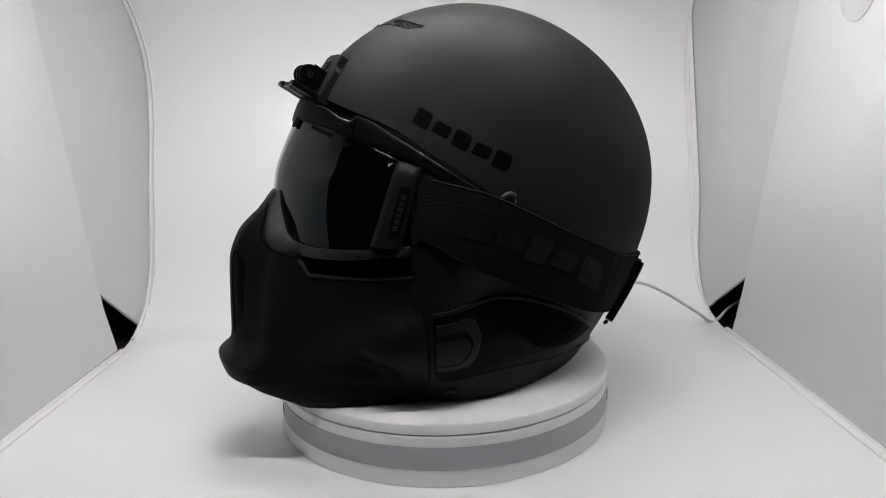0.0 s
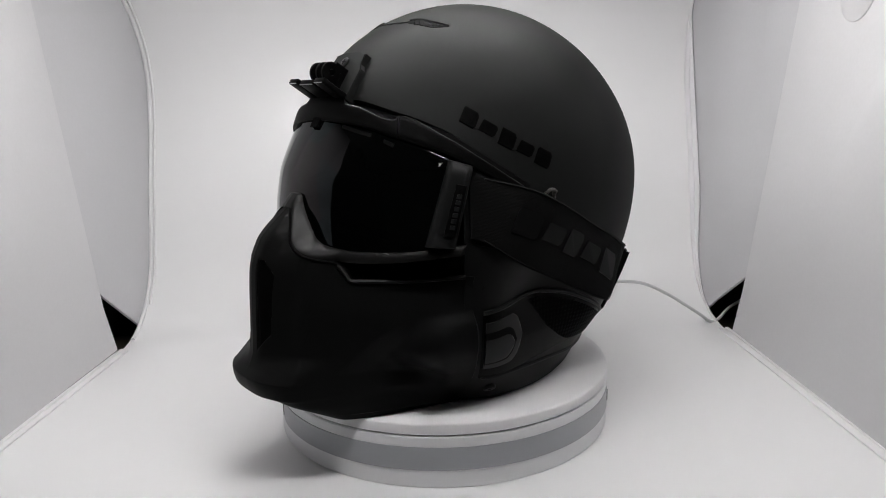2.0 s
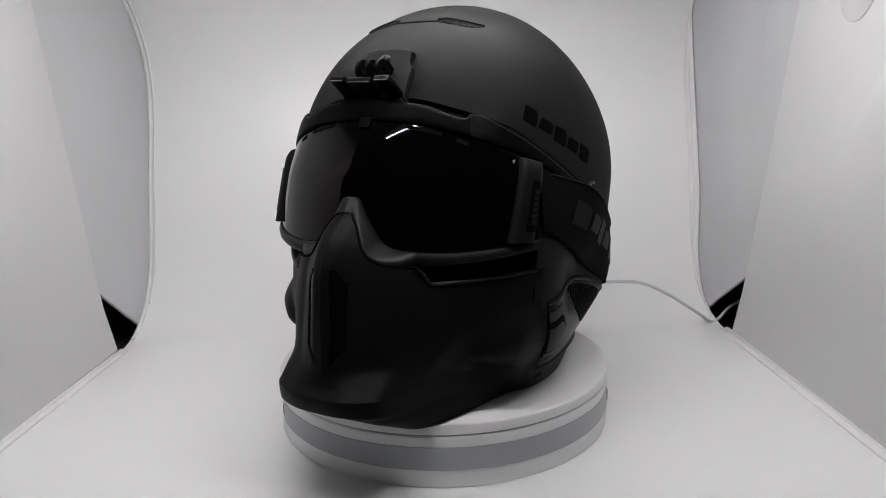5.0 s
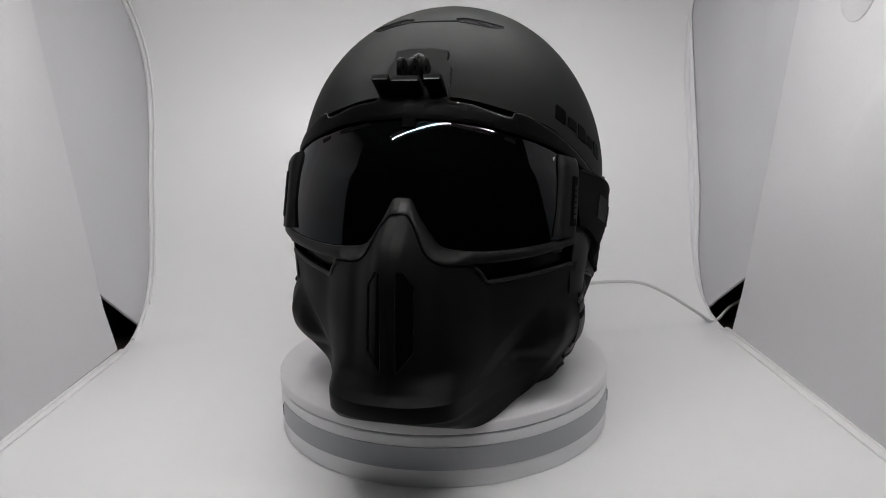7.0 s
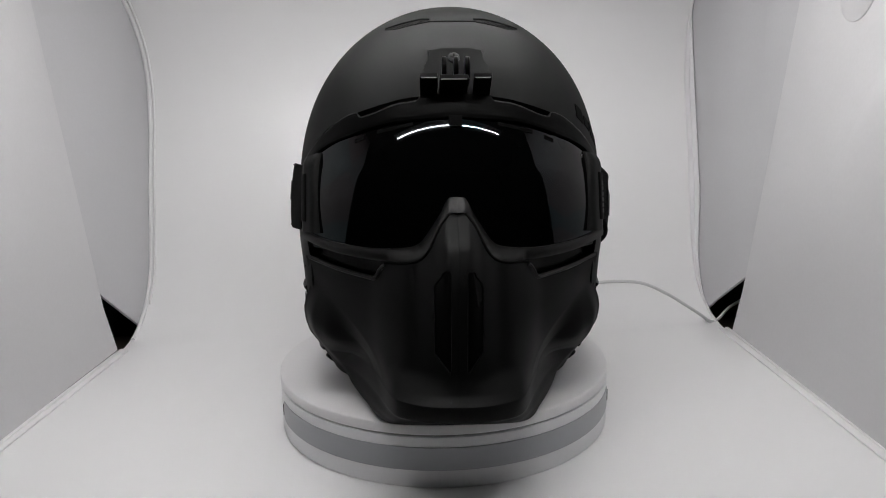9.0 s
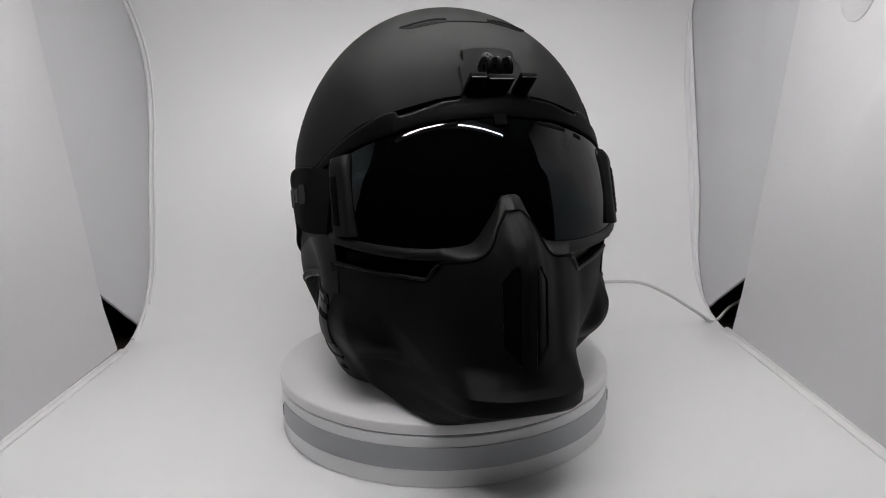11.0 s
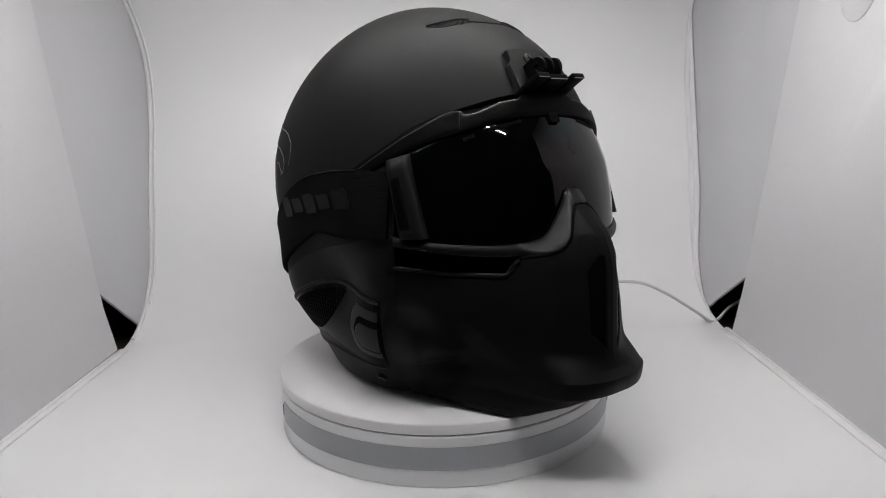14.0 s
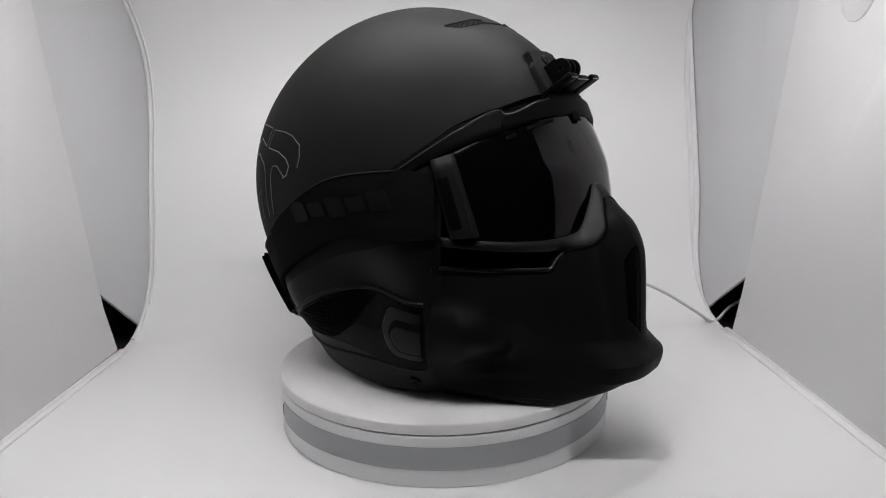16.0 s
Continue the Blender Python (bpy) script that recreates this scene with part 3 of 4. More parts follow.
        bm = bmesh.new()
        ridge(bm, [(64, -44.6), (90, -45.6), (113, -46.2), (140, -44.4), (170, -42.5)], 0.0003, 0.0015, sd)
        part("rim_ridge", bm, COVER, w)
        bm = bmesh.new()
        strip(bm, 64, 79.4, [(64, -28.2), (74, -28.4), (77.5, -30.2), (79.4, -34.2)], [(64, -41.0), (74, -40.8), (77.5, -39.0), (79.4, -35.0)], 0.0016, 0.003, sd, 16, 10, 0.0006)
        b = part("buckle", bm, TRIM, e, "black strap buckle")
        bm = bmesh.new()
        strip(bm, 64, 76.4, [(64, -30.6), (72, -30.8), (75, -32.2), (76.4, -34.6)], [(64, -39.2), (72, -39.0), (75, -37.4), (76.4, -35.2)], 0.0026, 0.003, sd, 16, 10, 0.0004)
        part("buckle_groove", bm, RUBBER, b)
        bm = bmesh.new()
        strip(bm, 64, 75.4, [(64, -32.2), (71.5, -32.3), (74.2, -33.4), (75.4, -35.0)], [(64, -38.6), (71.5, -38.4), (74.2, -37.0), (75.4, -35.4)], 0.0031, 0.003, sd, 16, 10, 0.0004)
        part("buckle_button", bm, GREYPLASTIC, b, "dark grey release button")
        bm = bmesh.new()
        q = S(sd * 69, -49.6, 0.0)
        nrm = (q - (CEN - Vector((0, 0, Z0)))).normalized()
        lathe(bm, [(0, -0.002), (0.0043, -0.002), (0.0043, 0.0008), (0.0036, 0.0015), (0.0012, 0.0016), (0.0009, 0.0011), (0, 0.0011)], 28,
              Matrix.Translation(q) @ nrm.to_track_quat("Z", "Y").to_matrix().to_4x4())
        part("rivet", bm, GREYPLASTIC, e, "dark grey rivet")

    # strap guide loop
    bm = bmesh.new()
    tube(bm, [S(87.4 + 2.3 * math.cos(i * math.pi / 8), 7.4 + 2.4 * math.sin(i * math.pi / 8), 0.003 if 1 < i < 7 else 0.0005) for i in range(-1, 10)], 0.0012)
    part("strap_loop", bm, LOOP, e, "brown grey strap loop")

    # action camera mount screwed to the brow
    w, nn = Vector((0, 0.57, 0.8216)), Vector((0, -0.8216, 0.57))
    o = Vector((0.0012, -0.0872, 0.2525 - Z0))
    m = Matrix(((1, w.x, nn.x, o.x), (0, w.y, nn.y, o.y), (0, w.z, nn.z, o.z), (0, 0, 0, 1)))
    bm = bmesh.new()
    shape = [(-0.0205, -0.017), (0.0205, -0.017), (0.0198, 0.005), (0.0160, 0.009), (0.0165, 0.0165), (0.008, 0.0175), (-0.008, 0.0175), (-0.0165, 0.0165), (-0.0160, 0.009), (-0.0198, 0.005)]
    lo = [bm.verts.new(m @ Vector((x, y, -0.006))) for x, y in shape]
    hi = [bm.verts.new(m @ Vector((x, y, 0.0024 - 2.0 * x * x))) for x, y in shape]
    bm.faces.new(hi)
    for i in range(len(lo)):
        bm.faces.new((lo[i], lo[(i + 1) % len(lo)], hi[(i + 1) % len(lo)], hi[i]))
    bm.faces.new(lo[::-1])
    bmesh.ops.bevel(bm, geom=[x for f in bm.faces if len(f.verts) == 10 for x in f.edges], offset=0.0006, segments=2, affect="EDGES")
    mount = part("camera_mount", bm, MATTE, e, "black plastic action camera mount")
    # screw and small bosses
    bm = bmesh.new()
    at = m @ Matrix.Translation((-0.0012, 0.0100, 0.0022))
    lathe(bm, [(0, -0.001), (0.0036, -0.001), (0.0036, 0.0007), (0.0028, 0.0013), (0, 0.0013)], 28, at)
    part("screw", bm, STEEL, mount, "cross head screw")
    bm = bmesh.new()
    box(bm, (-0.0021, -0.0005, 0.0010), (0.0021, 0.0005, 0.00145), at)
    box(bm, (-0.0005, -0.0021, 0.0010), (0.0005, 0.0021, 0.00147), at)
    part("screw_slot", bm, RUBBER, mount, smooth=False)
    for x, y in ((-0.0145, 0.0062), (0.0150, 0.0062), (0.0165, -0.004)):
        bm = bmesh.new()
        lathe(bm, [(0, 0.0), (0.0026, 0.0), (0.0026, 0.0012), (0.0022, 0.0015), (0, 0.0015)], 20, m @ Matrix.Translation((x, y, 0.0)))
        part("boss", bm, MATTE, mount)
    # three round prongs with a cross hole
    for x in (-0.0076, -0.0006, 0.0062):
        bm = bmesh.new()
        turn_x = m @ Matrix.Translation((x, -0.0042, 0.0112)) @ Matrix.Rotation(radians(90), 4, "Y")
        lathe(bm, [(0.0022, -0.0013), (0.0062, -0.0013), (0.0066, -0.0009), (0.0066, 0.0009), (0.0062, 0.0013), (0.0022, 0.0013), (0.0022, -0.0013)], 32, turn_x)
        box(bm, (x - 0.0013, -0.0096, 0.001), (x + 0.0013, -0.0062, 0.0118), m)
        box(bm, (x - 0.0013, 0.0002, 0.001), (x + 0.0013, 0.0036, 0.0112), m)
        box(bm, (x - 0.00125, -0.0066, 0.001), (x + 0.00125, 0.0004, 0.0078), m)
        part("prong", bm, SATIN, mount)
    # spring arms reaching forwards
    a, b = Vector((0, -0.0935, 0.2385 - Z0)), Vector((0, -0.1125, 0.2508 - Z0))
    d = (b - a).normalized()
    nrm = Vector((0, -d.z, d.y)) * -1
    for x0, x1, cut in ((-0.0207, -0.0102, 1.0), (0.0104, 0.0208, 1.0), (-0.0094, 0.0074, 0.93)):
        bm = bmesh.new()
        k = Matrix(((1, d.x, nrm.x, 0.0), (0, d.y, nrm.y, a.y), (0, d.z, nrm.z, a.z), (0, 0, 0, 1)))
        ln = (b - a).length * cut
        box(bm, (x0, 0.0, -0.0018), (x1, ln, 0.0018), k, bevel=0.0007)
        arm = part("mount_arm", bm, SATIN, mount)
        # thin pale strip on the front edge of the arm's tip
        bm = bmesh.new()
        box(bm, (x0 + 0.0008, ln - 0.0006, -0.0018), (x1 - 0.0009, ln - 0.0001, -0.0010), k)
        part("pale_edge", bm, CHROME, arm, "thin pale edge of the arm", smooth=False)
    return e


# ---- goggles ----
LENS_MID = [(0.140, -0.1235), (0.153, -0.1240), (0.170, -0.1235), (0.182, -0.1220), (0.193, -0.1200), (0.204, -0.1158), (0.2165, -0.1100), (0.229, -0.1030), (0.24, -0.096)]


def lens_y(x, z):
    rho = 0.1155 - (z - 0.1557) * 0.325
    return lerp_table(LENS_MID, z) + rho - math.sqrt(max(rho * rho - x * x, 1e-6))


def lens_point(x, z, out=0.0):
    """Point on the lens, out metres before it."""
    k = Vector((x * 0.9, -0.09, 0)).normalized()
    return Vector((x, lens_y(x, z), z - Z0)) + k * out


def build_goggles():
    e = new("goggles")
    bm = bmesh.new()
    def lens(u, v):
        x = -0.0895 + 0.179 * u
        zt = 0.2300 - 2.6 * x * x - 130 * x ** 4
        zb = 0.146
        return lens_point(x, zb + (zt - zb) * v)
    slab(bm, lens, 80, 40, lambda p, u, v: p + Vector((-p.x * 0.02, 0.003, 0)))
    glass = part("lens", bm, LENS, e, "dark smoked mirror lens", sharp=60)
    # small tab of the brow over the middle of the lens
    bm = bmesh.new()
    slab(bm, lambda u, v: lens_point(-0.0036 + 0.0072 * u + (0.0006 if u > 0.5 else -0.0006) * v, 0.2222 + 0.0080 * v, 0.0022), 4, 4, lambda p, u, v: p + Vector((0, 0.0018, 0)))
    part("lens_tab", bm, RUBBER, glass, "small black tab at the top of the lens")
    # air slots along the lens top, small pale mark
    for sd in sides():
        for x0, x1, z0, z1 in ((0.0250, 0.0465, 0.2222, 0.2172), (0.0545, 0.0605, 0.2140, 0.2115)):
            bm = bmesh.new()
            slab(bm, lambda u, v: lens_point(sd * (x0 + (x1 - x0) * u), z0 + (z1 - z0) * u + 0.0020 * v, 0.0004), 6, 1, lambda p, u, v: p + Vector((0, 0.001, 0)))
            part("air_slot", bm, RUBBER, glass, "dark slot", smooth=False)
    bm = bmesh.new()
    for dx, dz, w in ((0, 0, 0.0006), (0.0006, 0.0007, 0.0004), (-0.0006, 0.0006, 0.0004), (0.0001, -0.0008, 0.0004)):
        x, z = 0.0822 + dx * 0.7, 0.2020 + dz
        slab(bm, lambda u, v: lens_point(x + w * (u - 0.5), z + w * 1.4 * (v - 0.5), 0.0003), 1, 1, lambda p, u, v: p + Vector((0, 0.0006, 0)))
    part("lens_mark", bm, PALE, glass, "tiny pale printed mark", smooth=False)

    for sd in sides():
        # foam frame beside the lens
        bm = bmesh.new()
        def foam(u, v):
            x = 0.084 + 0.009 * u
            z = 0.148 + (0.198 - 0.148) * v
            q = lens_point(min(x, 0.096), z)
            return Vector((sd * x, q.y + 0.004 + 0.6 * max(0, x - 0.096), q.z))
        slab(bm, foam, 10, 10, lambda p, u, v: p + Vector((-sd * 0.006, 0.006, 0)))
        part("frame", bm, RUBBER, e, "black foam frame")
        # clip that holds the lens
        ft, fb = Vector((0.0852, -0.0700, 0.2045)), Vector((0.0845, -0.0880, 0.1556))
        kt, kb = Vector((0.0950, -0.0595, 0.2005)), Vector((0.0950, -0.0735, 0.1545))
        nrm = Vector((0.80, -0.60, 0.05)).normalized()
        def clip(u, v):
            f = fb.lerp(ft, v)
            k = kb.lerp(kt, v)
            p = f.lerp(k, u)
            c = 1 - 0.9 * abs(2 * u - 1) ** 5 - 0.8 * max(0, (v - 0.86) / 0.14) ** 2
            p = p + nrm * (0.0035 * max(c, -0.3) + 0.0015)
            return Vector((sd * p.x, p.y, p.z - Z0))
        bm = bmesh.new()
        slab(bm, clip, 14, 20, lambda p, u, v: p + Vector((-sd * nrm.x, -nrm.y, 0)) * 0.006)
        c = part("lens_clip", bm, CLIP, e, "black plastic lens clip")
        bm = bmesh.new()
        def pad(u, v):
            p = Vector(clip(0.50 + 0.42 * u, 0.14 + 0.62 * v))
            return p + Vector((sd * nrm.x, nrm.y, 0)) * (0.0008 - 0.0006 * abs(2 * u - 1) ** 6)
        slab(bm, pad, 8, 10, lambda p, u, v: p + Vector((-sd * nrm.x, -nrm.y, 0)) * 0.002)
        pd = part("clip_pad", bm, SATIN, c)
        for i in range(6 if sd > 0 else 0):
            bm = bmesh.new()
            def bar(u, v):
                p = Vector(pad(0.30 + 0.42 * u, 0.14 + 0.12 * i + 0.085 * v))
                return p + Vector((sd * nrm.x, nrm.y, 0)) * 0.0004
            slab(bm, bar, 2, 2, lambda p, u, v: p + Vector((-sd * nrm.x, -nrm.y, 0)) * 0.0008)
            part("embossed_bar", bm, GREYPLASTIC, pd, smooth=False)

    # elastic strap round the shell, hanging a little lower on one side
    L_TOP = [(60, 15.2), (63.5, 15.0), (78, 11.0), (95, 3.2), (115, -6.0), (140, -14.0), (180, -17.0)]
    L_BOT = [(60, -3.0), (62.5, -4.0), (79, -14.2), (102, -24.0), (122, -28.6), (150, -33.5), (180, -34)]
    R_TOP = [(60, 14.6), (71, 15.3), (83, 14.4), (95.7, 12.0), (108.2, 6.3), (122.9, -2.1), (138, -10.7), (155, -15.5), (180, -17.0)]
    R_BOT = [(60, -5.5), (75, -6.6), (91, -7.0), (103, -11.2), (124.9, -21.3), (138.3, -27.0), (155, -32), (180, -34)]
    for sd, top, bot in ((1, L_TOP, L_BOT), (-1, R_TOP, R_BOT)):
        bm = bmesh.new()
        strip(bm, 58.8, 180, top, bot, 0.0030, 0.0030, sd, 90, 10, 0.0006, True)
        st = part("strap", bm, STRAP, e, "wide black elastic strap")
        for tab, d in ((top, -0.5), (bot, 0.5)):
            bm = bmesh.new()
            ridge(bm, [(a, b + d) for a, b in tab if a > 60], 0.0034, 0.0005, sd, 70, True)
            part("strap_edge", bm, STITCH if d < 0 else STRAP, st, "stitched strap edge")
        # sewn end and slider at the back
        bm = bmesh.new()
        tube(bm, [S(sd * (124.5 + 7.5 * t), lerp_table(bot, 124.5) + 0.8 + (lerp_table(top, 132) - 0.8 - lerp_table(bot, 124.5)) * t, 0.0038) for t in [k / 12 for k in range(13)]], 0.0004, 6)
        part("strap_seam", bm, STITCH, st, "sewn end of the strap")
        bm = bmesh.new()
        strip(bm, 150.5, 158.5, [(150, -17.0), (159, -19.0)], [(150, -35.0), (159, -36.5)], 0.0095, 0.0060, sd, 8, 12)
        bmesh.ops.bevel(bm, geom=[x for x in bm.edges if x.calc_face_angle(0) > 0.9], offset=0.001, segments=2, affect="EDGES")
        sl = part("strap_slider", bm, SATIN, e, "black plastic strap slider")
        for el in (-17.0, -36.4):
            bm = bmesh.new()
            tube(bm, [S(sd * 151.5, el, 0.0055), S(sd * 157.5, el - 1, 0.0055)], 0.0016)
            part("slider_bar", bm, GREYPLASTIC, sl)
    letter_marks("strap_mark", STRAPLOGO, e, (77.0, 0.3), (118.0, -17.0), 8.2, 0.0044, 1, 0.25, label="raised black mark on the strap")
    letter_marks("strap_mark", STRAPLOGO, e, (110.5, -0.2), (76.5, 5.6), 6.4, 0.0044, -1, -0.25, label="raised black mark on the strap")
    return e


# ---- face mask ----
MX = (0.0, 0.0055, 0.0135, 0.028, 0.045, 0.070, 0.098)
MROWS = [
    (0.0437, (-0.127, -0.127, -0.127, -0.1270, -0.1215, -0.066, -0.038)),
    (0.050, (-0.141, -0.141, -0.141, -0.1400, -0.1270, -0.068, -0.039)),
    (0.055, (-0.151, -0.151, -0.1507, -0.1495, -0.1295, -0.069, -0.040)),
    (0.060, (-0.160, -0.160, -0.1595, -0.1560, -0.1285, -0.070, -0.041)),
    (0.0625, (-0.1652, -0.1652, -0.1645, -0.1596, -0.1290, -0.071, -0.042)),
    (0.0722, (-0.1676, -0.1676, -0.1667, -0.1610, -0.1290, -0.074, -0.044)),
    (0.0736, (-0.1660, -0.1659, -0.1650, -0.1592, -0.1280, -0.076, -0.045)),
    (0.0775, (-0.1622, -0.1619, -0.1608, -0.1545, -0.1265, -0.082, -0.0475)),
    (0.0875, (-0.1590, -0.1582, -0.1545, -0.1450, -0.1240, -0.092, -0.052)),
    (0.110, (-0.158, -0.1572, -0.152, -0.1405, -0.1240, -0.0975, -0.060)),
    (0.137, (-0.1565, -0.1555, -0.1485, -0.1345, -0.1182, -0.0940, -0.0635)),
    (0.155, (-0.150, -0.149, -0.140, -0.127, -0.112, -0.090, -0.064)),
    (0.175, (-0.1290, -0.1280, -0.121, -0.115, -0.105, -0.088, -0.064)),
]
MASK_TOP = [(0, 0.1738), (0.0045, 0.1730), (0.0075, 0.1697), (0.0104, 0.1654), (0.0135, 0.1592), (0.0166, 0.1532), (0.020, 0.1490), (0.024, 0.1464), (0.030, 0.1449),
            (0.0365, 0.1440), (0.041, 0.1428), (0.0450, 0.1392), (0.0490, 0.1326), (0.07, 0.1332), (0.098, 0.1360)]
MASK_WIDE = [(0.0437, 0.070), (0.05, 0.076), (0.061, 0.0845), (0.068, 0.0892), (0.075, 0.0935), (0.083, 0.0975), (0.091, 0.1003), (0.099, 0.1010), (0.106, 0.0997), (0.113, 0.0970), (0.119, 0.0956), (0.126, 0.0964), (0.14, 0.0985), (0.18, 0.0990)]
MASK_END = [(0.0437, -0.0500), (0.05, -0.0505), (0.061, -0.0530), (0.075, -0.0565), (0.089, -0.0602), (0.104, -0.0612), (0.118, -0.0616), (0.14, -0.0618), (0.18, -0.062)]
CREASE = [(0.0415, 0.069), (0.0445, 0.0745), (0.049, 0.0825), (0.0558, 0.0925), (0.0677, 0.1045), (0.081, 0.1135), (0.100, 0.122)]
LOBE_FOOT = [(0.0415, 0.0675), (0.055, 0.0635), (0.070, 0.0585), (0.085, 0.0530), (0.100, 0.048)]
TRIM_TOP = [(0, 0.1822), (0.0042, 0.1818), (0.010, 0.1722), (0.0145, 0.1652), (0.0195, 0.1578), (0.0225, 0.1548), (0.0265, 0.1530), (0.034, 0.1518), (0.05, 0.1508), (0.075, 0.152), (0.099, 0.1555)]
TRIM_BOT = [(0, 0.1742), (0.0045, 0.1736), (0.0075, 0.1705), (0.0104, 0.1662), (0.0135, 0.1600), (0.0166, 0.1540), (0.020, 0.1498), (0.024, 0.1472), (0.030, 0.1457),
            (0.0365, 0.1448), (0.045, 0.1440), (0.07, 0.1455), (0.099, 0.1500)]


def smooth(t):
    t = min(max(t, 0), 1)
    return t * t * (3 - 2 * t)


MASK_COLS = [[(r[0], r[1][k]) for r in MROWS] for k in range(len(MX))]
# a column between, so that the chin's corners round off
round_off = [(r[0], 0.5 * (r[1][3] + r[1][4]) - 0.25 * max(0.0, r[1][4] - r[1][3])) for r in MROWS]
MASK_COLS.insert(4, round_off)
MX = MX[:4] + (0.0375,) + MX[4:]


def slot_edge(z):
    """Outer edge of the vents beside the nose, chamfered at both ends."""
    return 0.0136 - 0.0058 * min(max((z - 0.1355) / 0.0095, 0), 1) - 0.0085 * min(max((0.0985 - z) / 0.0105, 0), 1)


def mask_y(x, z, cut=True):
    x = abs(x)
    rim = lerp_table(MASK_WIDE, z)
    row = [(MX[k], lerp_table(MASK_COLS[k], z)) for k in range(len(MX) - 1) if MX[k] < rim - 0.004]
    row.append((rim, lerp_table(MASK_END, z)))
    w = (0.0035 + 0.0055 * smooth((z - 0.076) / 0.018)) * smooth((x - 0.016) / 0.014) * smooth((rim - 0.009 - x) / 0.014)
    y = sum(lerp_table(row, x + w * k / 4) for k in range(-4, 5)) / 9 if w > 0 else lerp_table(row, x)
    # the cheek lobe starts behind the crease's edge and swells out to the rim
    d = lerp_table(CREASE, x) - z
    out = smooth((x - 0.054) / 0.030)
    hollow = min(max(d / 0.012, 0), 1) * smooth((z - lerp_table(LOBE_FOOT, x)) / 0.016) * smooth((x - 0.0415) / 0.006) * (1 - out)
    swell = smooth(d / 0.026) * smooth((z - 0.042) / 0.042) * out
    y += 0.0050 * hollow - 0.0112 * swell * (1 - smooth((x - rim + 0.009) / 0.009))
    # deep slots beside the nose ridge
    if cut:
        wide = min(smooth((x - 0.0044) / 0.0010), smooth((slot_edge(z) - x) / (0.0010 + 0.0016 * smooth((0.100 - z) / 0.004))))
        y += 0.0045 * wide * smooth((z - 0.0872) / 0.002) * smooth((0.1450 - z) / 0.002)
    return y


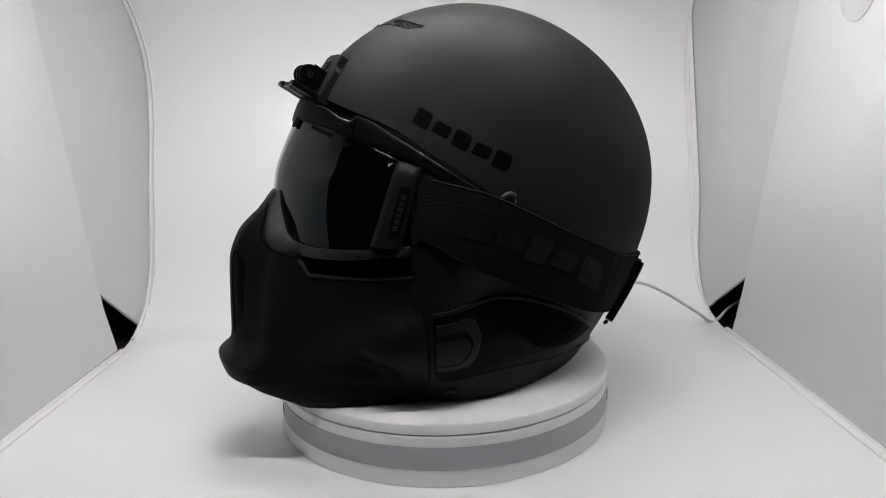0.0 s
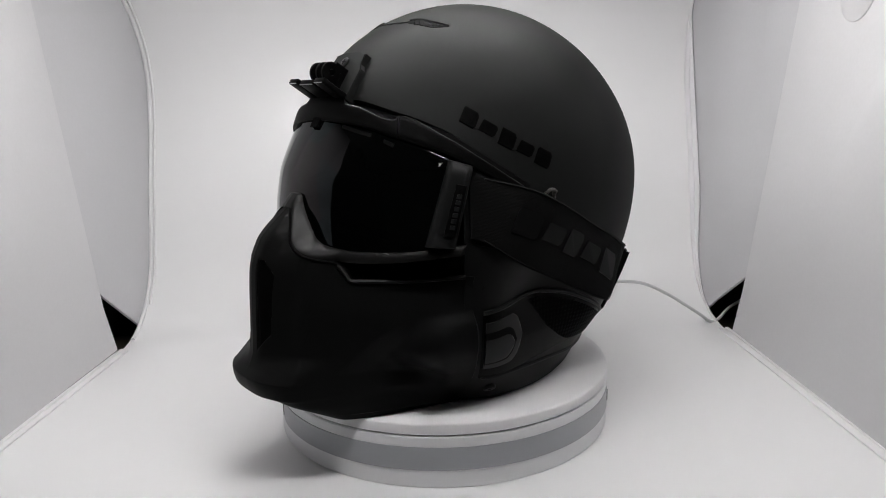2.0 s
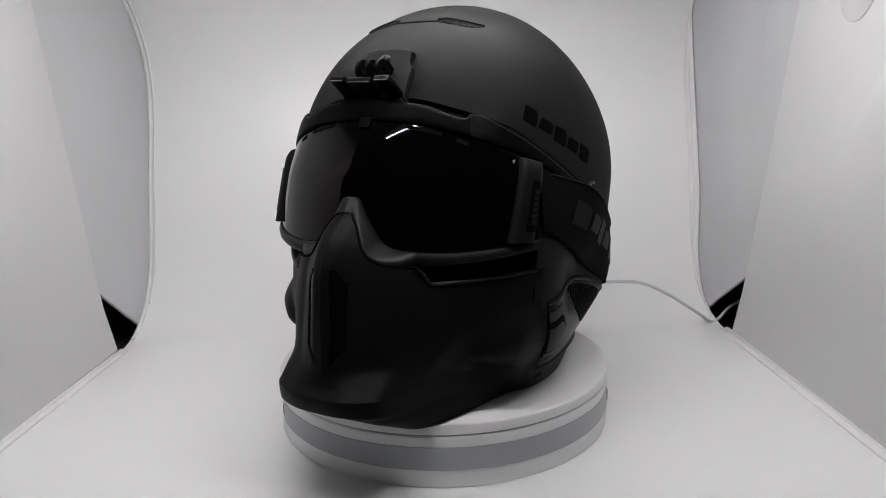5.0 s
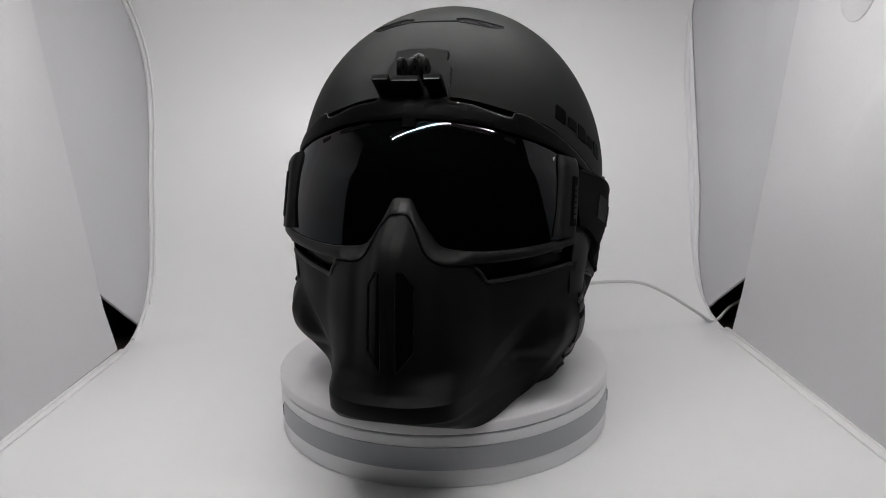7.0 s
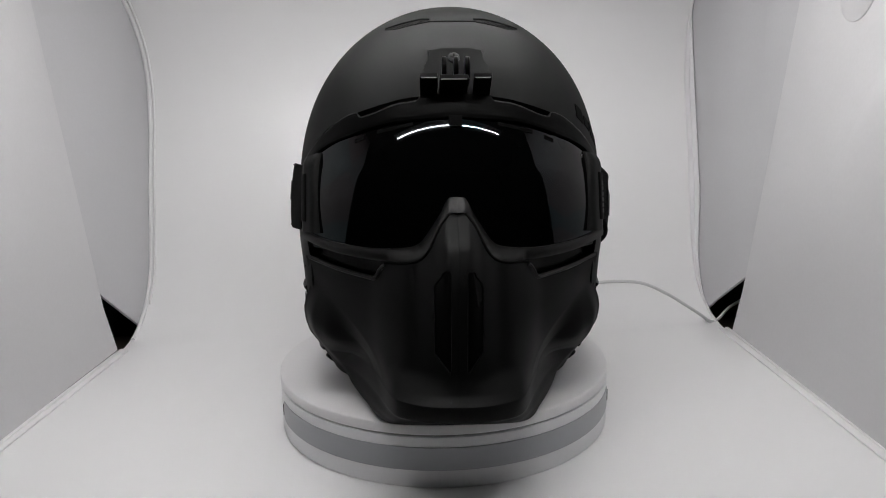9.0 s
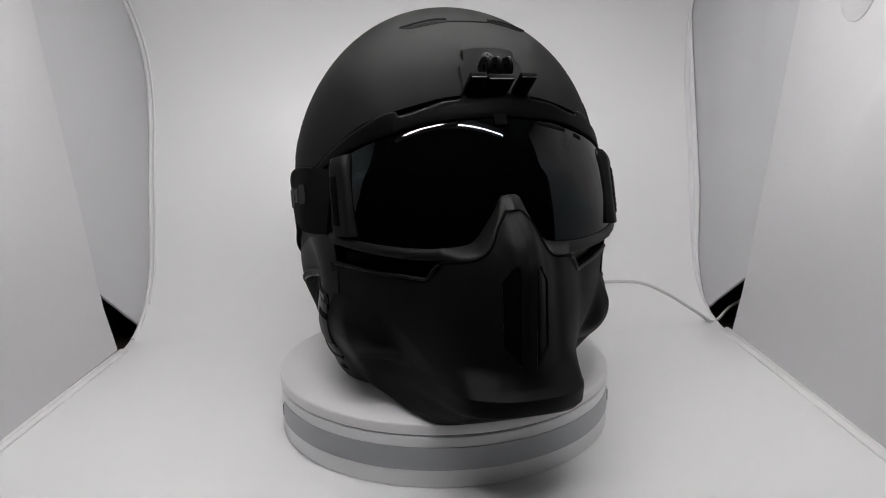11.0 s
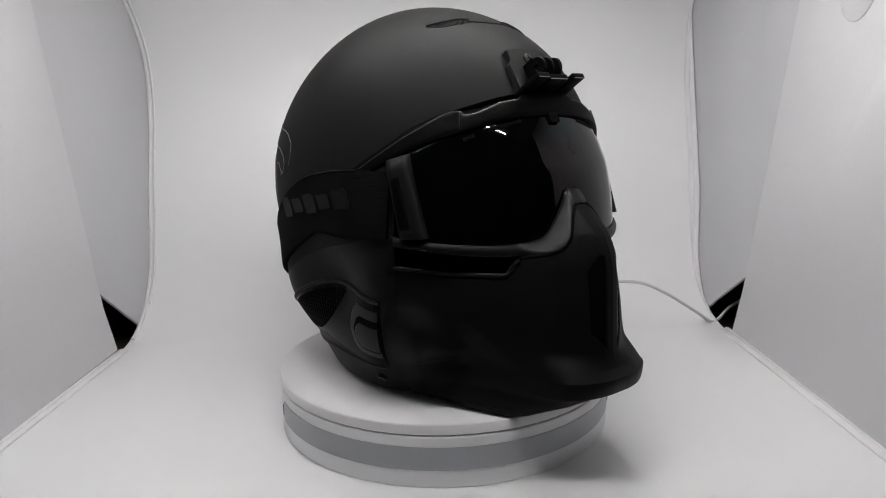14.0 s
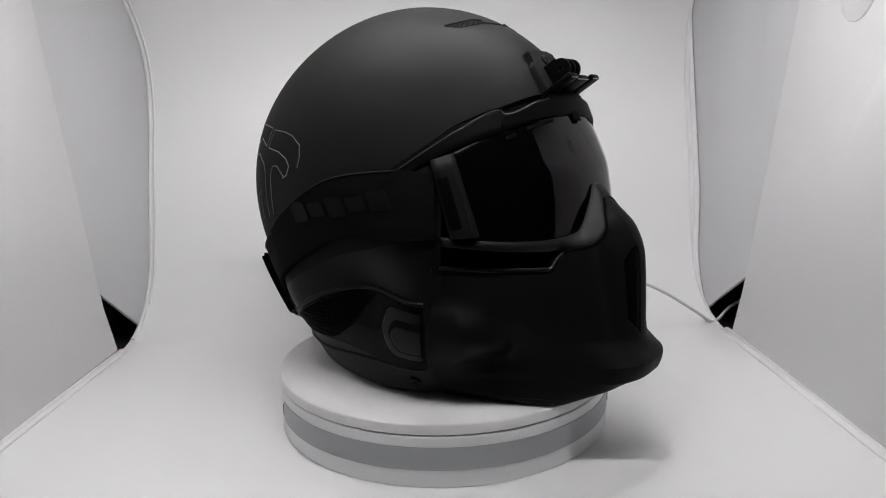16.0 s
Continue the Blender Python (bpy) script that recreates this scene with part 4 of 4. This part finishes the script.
def build_mask():
    e = new("face_mask")
    bm = bmesh.new()
    def surf(u, v):
        s = 2 * u - 1
        s = math.copysign(abs(s) ** 1.5, s)
        x = s * 0.0985
        zt = lerp_table(MASK_TOP, abs(x))
        z = 0.0439 + 0.0820 * v if v < 0.5 else 0.0849 + (zt - 0.0849) * (2 * v - 1)
        x = s * lerp_table(MASK_WIDE, z)
        return Vector((x, mask_y(x, z), z - Z0))
    slab(bm, surf, 280, 132, lambda p, u, v: p + Vector((-p.x * 0.04, 0.0045, 0)))
    body = part("mask_body", bm, MASK, e, "matte black moulded mask shell", sharp=26)
    for sd in sides():
        bm = bmesh.new()
        def slot(u, v):
            z = 0.0885 + 0.0560 * v
            x1 = slot_edge(z) + 0.0003
            x = 0.0047 + (x1 - 0.0047) * u
            return Vector((sd * x, mask_y(x, z, False) + 0.0010, z - Z0))
        slab(bm, slot, 6, 30, lambda p, u, v: p + Vector((0, 0.002, 0)))
        part("nose_vent", bm, GLOSS, body, "gloss black vent slot")
    # glossier bead added so the slot's bevel shows a highlight
    for sd in sides():
        bm = bmesh.new()
        pts = []
        for i in range(31):
            x = 0.0425 + 0.0525 * i / 30
            z = lerp_table(MASK_TOP, x)
            pts.append(Vector((sd * x, mask_y(x, z, False) - 0.0002, z - Z0)))
        tube(bm, pts, 0.0014, 8)
        part("slot_lip", bm, TRIM, body, "satin bevel along the slot")
    # nose and cheek trim under the lens
    bm = bmesh.new()
    def trim(u, v):
        s = 2 * u - 1
        x = math.copysign(abs(s) ** 1.3, s) * 0.099
        ax = abs(x)
        zt, zb = lerp_table(TRIM_TOP, ax), lerp_table(TRIM_BOT, ax)
        z = zb + (zt - zb) * v
        top = lens_point(min(ax, 0.099), zt, 0.0018 + 0.0010 * math.exp(-(ax / 0.01) ** 2)).y
        low = mask_y(ax, min(zb, 0.172), False) + 0.0008 if ax < 0.040 else None
        far = lens_point(ax, zb, 0.0028).y
        k = smooth((ax - 0.034) / 0.014)
        low = far if low is None else low * (1 - k) + far * k
        y = low + (top - low) * v ** 1.2
        y -= 0.0010 * math.sin(math.pi * v) * smooth(ax / 0.02)
        return Vector((x, y, z - Z0))
    slab(bm, trim, 150, 16, lambda p, u, v: p + Vector((-p.x * 0.03, 0.0045, 0)))
    part("nose_trim", bm, TRIM, e, "satin black trim below the lens", sharp=45)
    # thin black gap between the trim and the mask
    for sd in sides():
        bm = bmesh.new()
        pts = []
        for i in range(41):
            x = 0.0046 + 0.0375 * (i / 40) ** 1.4
            z = 0.5 * (lerp_table(TRIM_BOT, x) + lerp_table(MASK_TOP, x))
            pts.append(Vector((sd * x, mask_y(x, z, False) - 0.0001, z - Z0)))
        tube(bm, pts, 0.0008, 8)
        part("trim_gap", bm, RUBBER, e, "thin black gap under the trim")
    # dark recess behind the cheek slots
    for sd in sides():
        bm = bmesh.new()
        def recess(u, v):
            x = 0.030 + 0.070 * u
            z = 0.127 + 0.019 * v
            return Vector((sd * x, mask_y(x, 0.137, False) + 0.0055 + 0.003 * v, z - Z0))
        slab(bm, recess, 24, 3, lambda p, u, v: p + Vector((0, 0.003, 0)))
        part("cheek_slot", bm, GLOSS, e, "gloss black slot under the trim")
    return e


# ---- build ----
build_box()
build_led(-0.228, 0.412, 0.178, GLOW, 0)
build_led(-0.01, 0.424, 0.178, GLOWREAR, 0)
build_grommet()
build_cable()
platter = build_turntable()
helmet = build_helmet()
goggles = build_goggles()
mask = build_mask()
tagged(helmet, "matte black ski helmet with printed side lettering", "helmet")
tagged(goggles, "black ski goggles with dark lens and wide elastic strap", "goggles")
tagged(mask, "matte black full face mask with nose ridge and chin lip", "mask")


def turn(t):
    """Degrees turned by the platter at t seconds."""
    s = t - 8
    return -6.192 + 7.3644 * s + 0.00215 * s * s


def motions():
    times = [0, 2, 4, 6, 8, 10, 12, 14, 16]
    seat = pose(0.0048, 0, Z0, 0, 1.0, 0)
    walk(platter, [(t, pose(0, 0, 0, 0, 0, turn(t))) for t in times])
    for thing in (helmet, goggles, mask):
        walk(thing, [(t, pose(0, 0, 0, 0, 0, turn(t)) @ seat) for t in times])


motions()
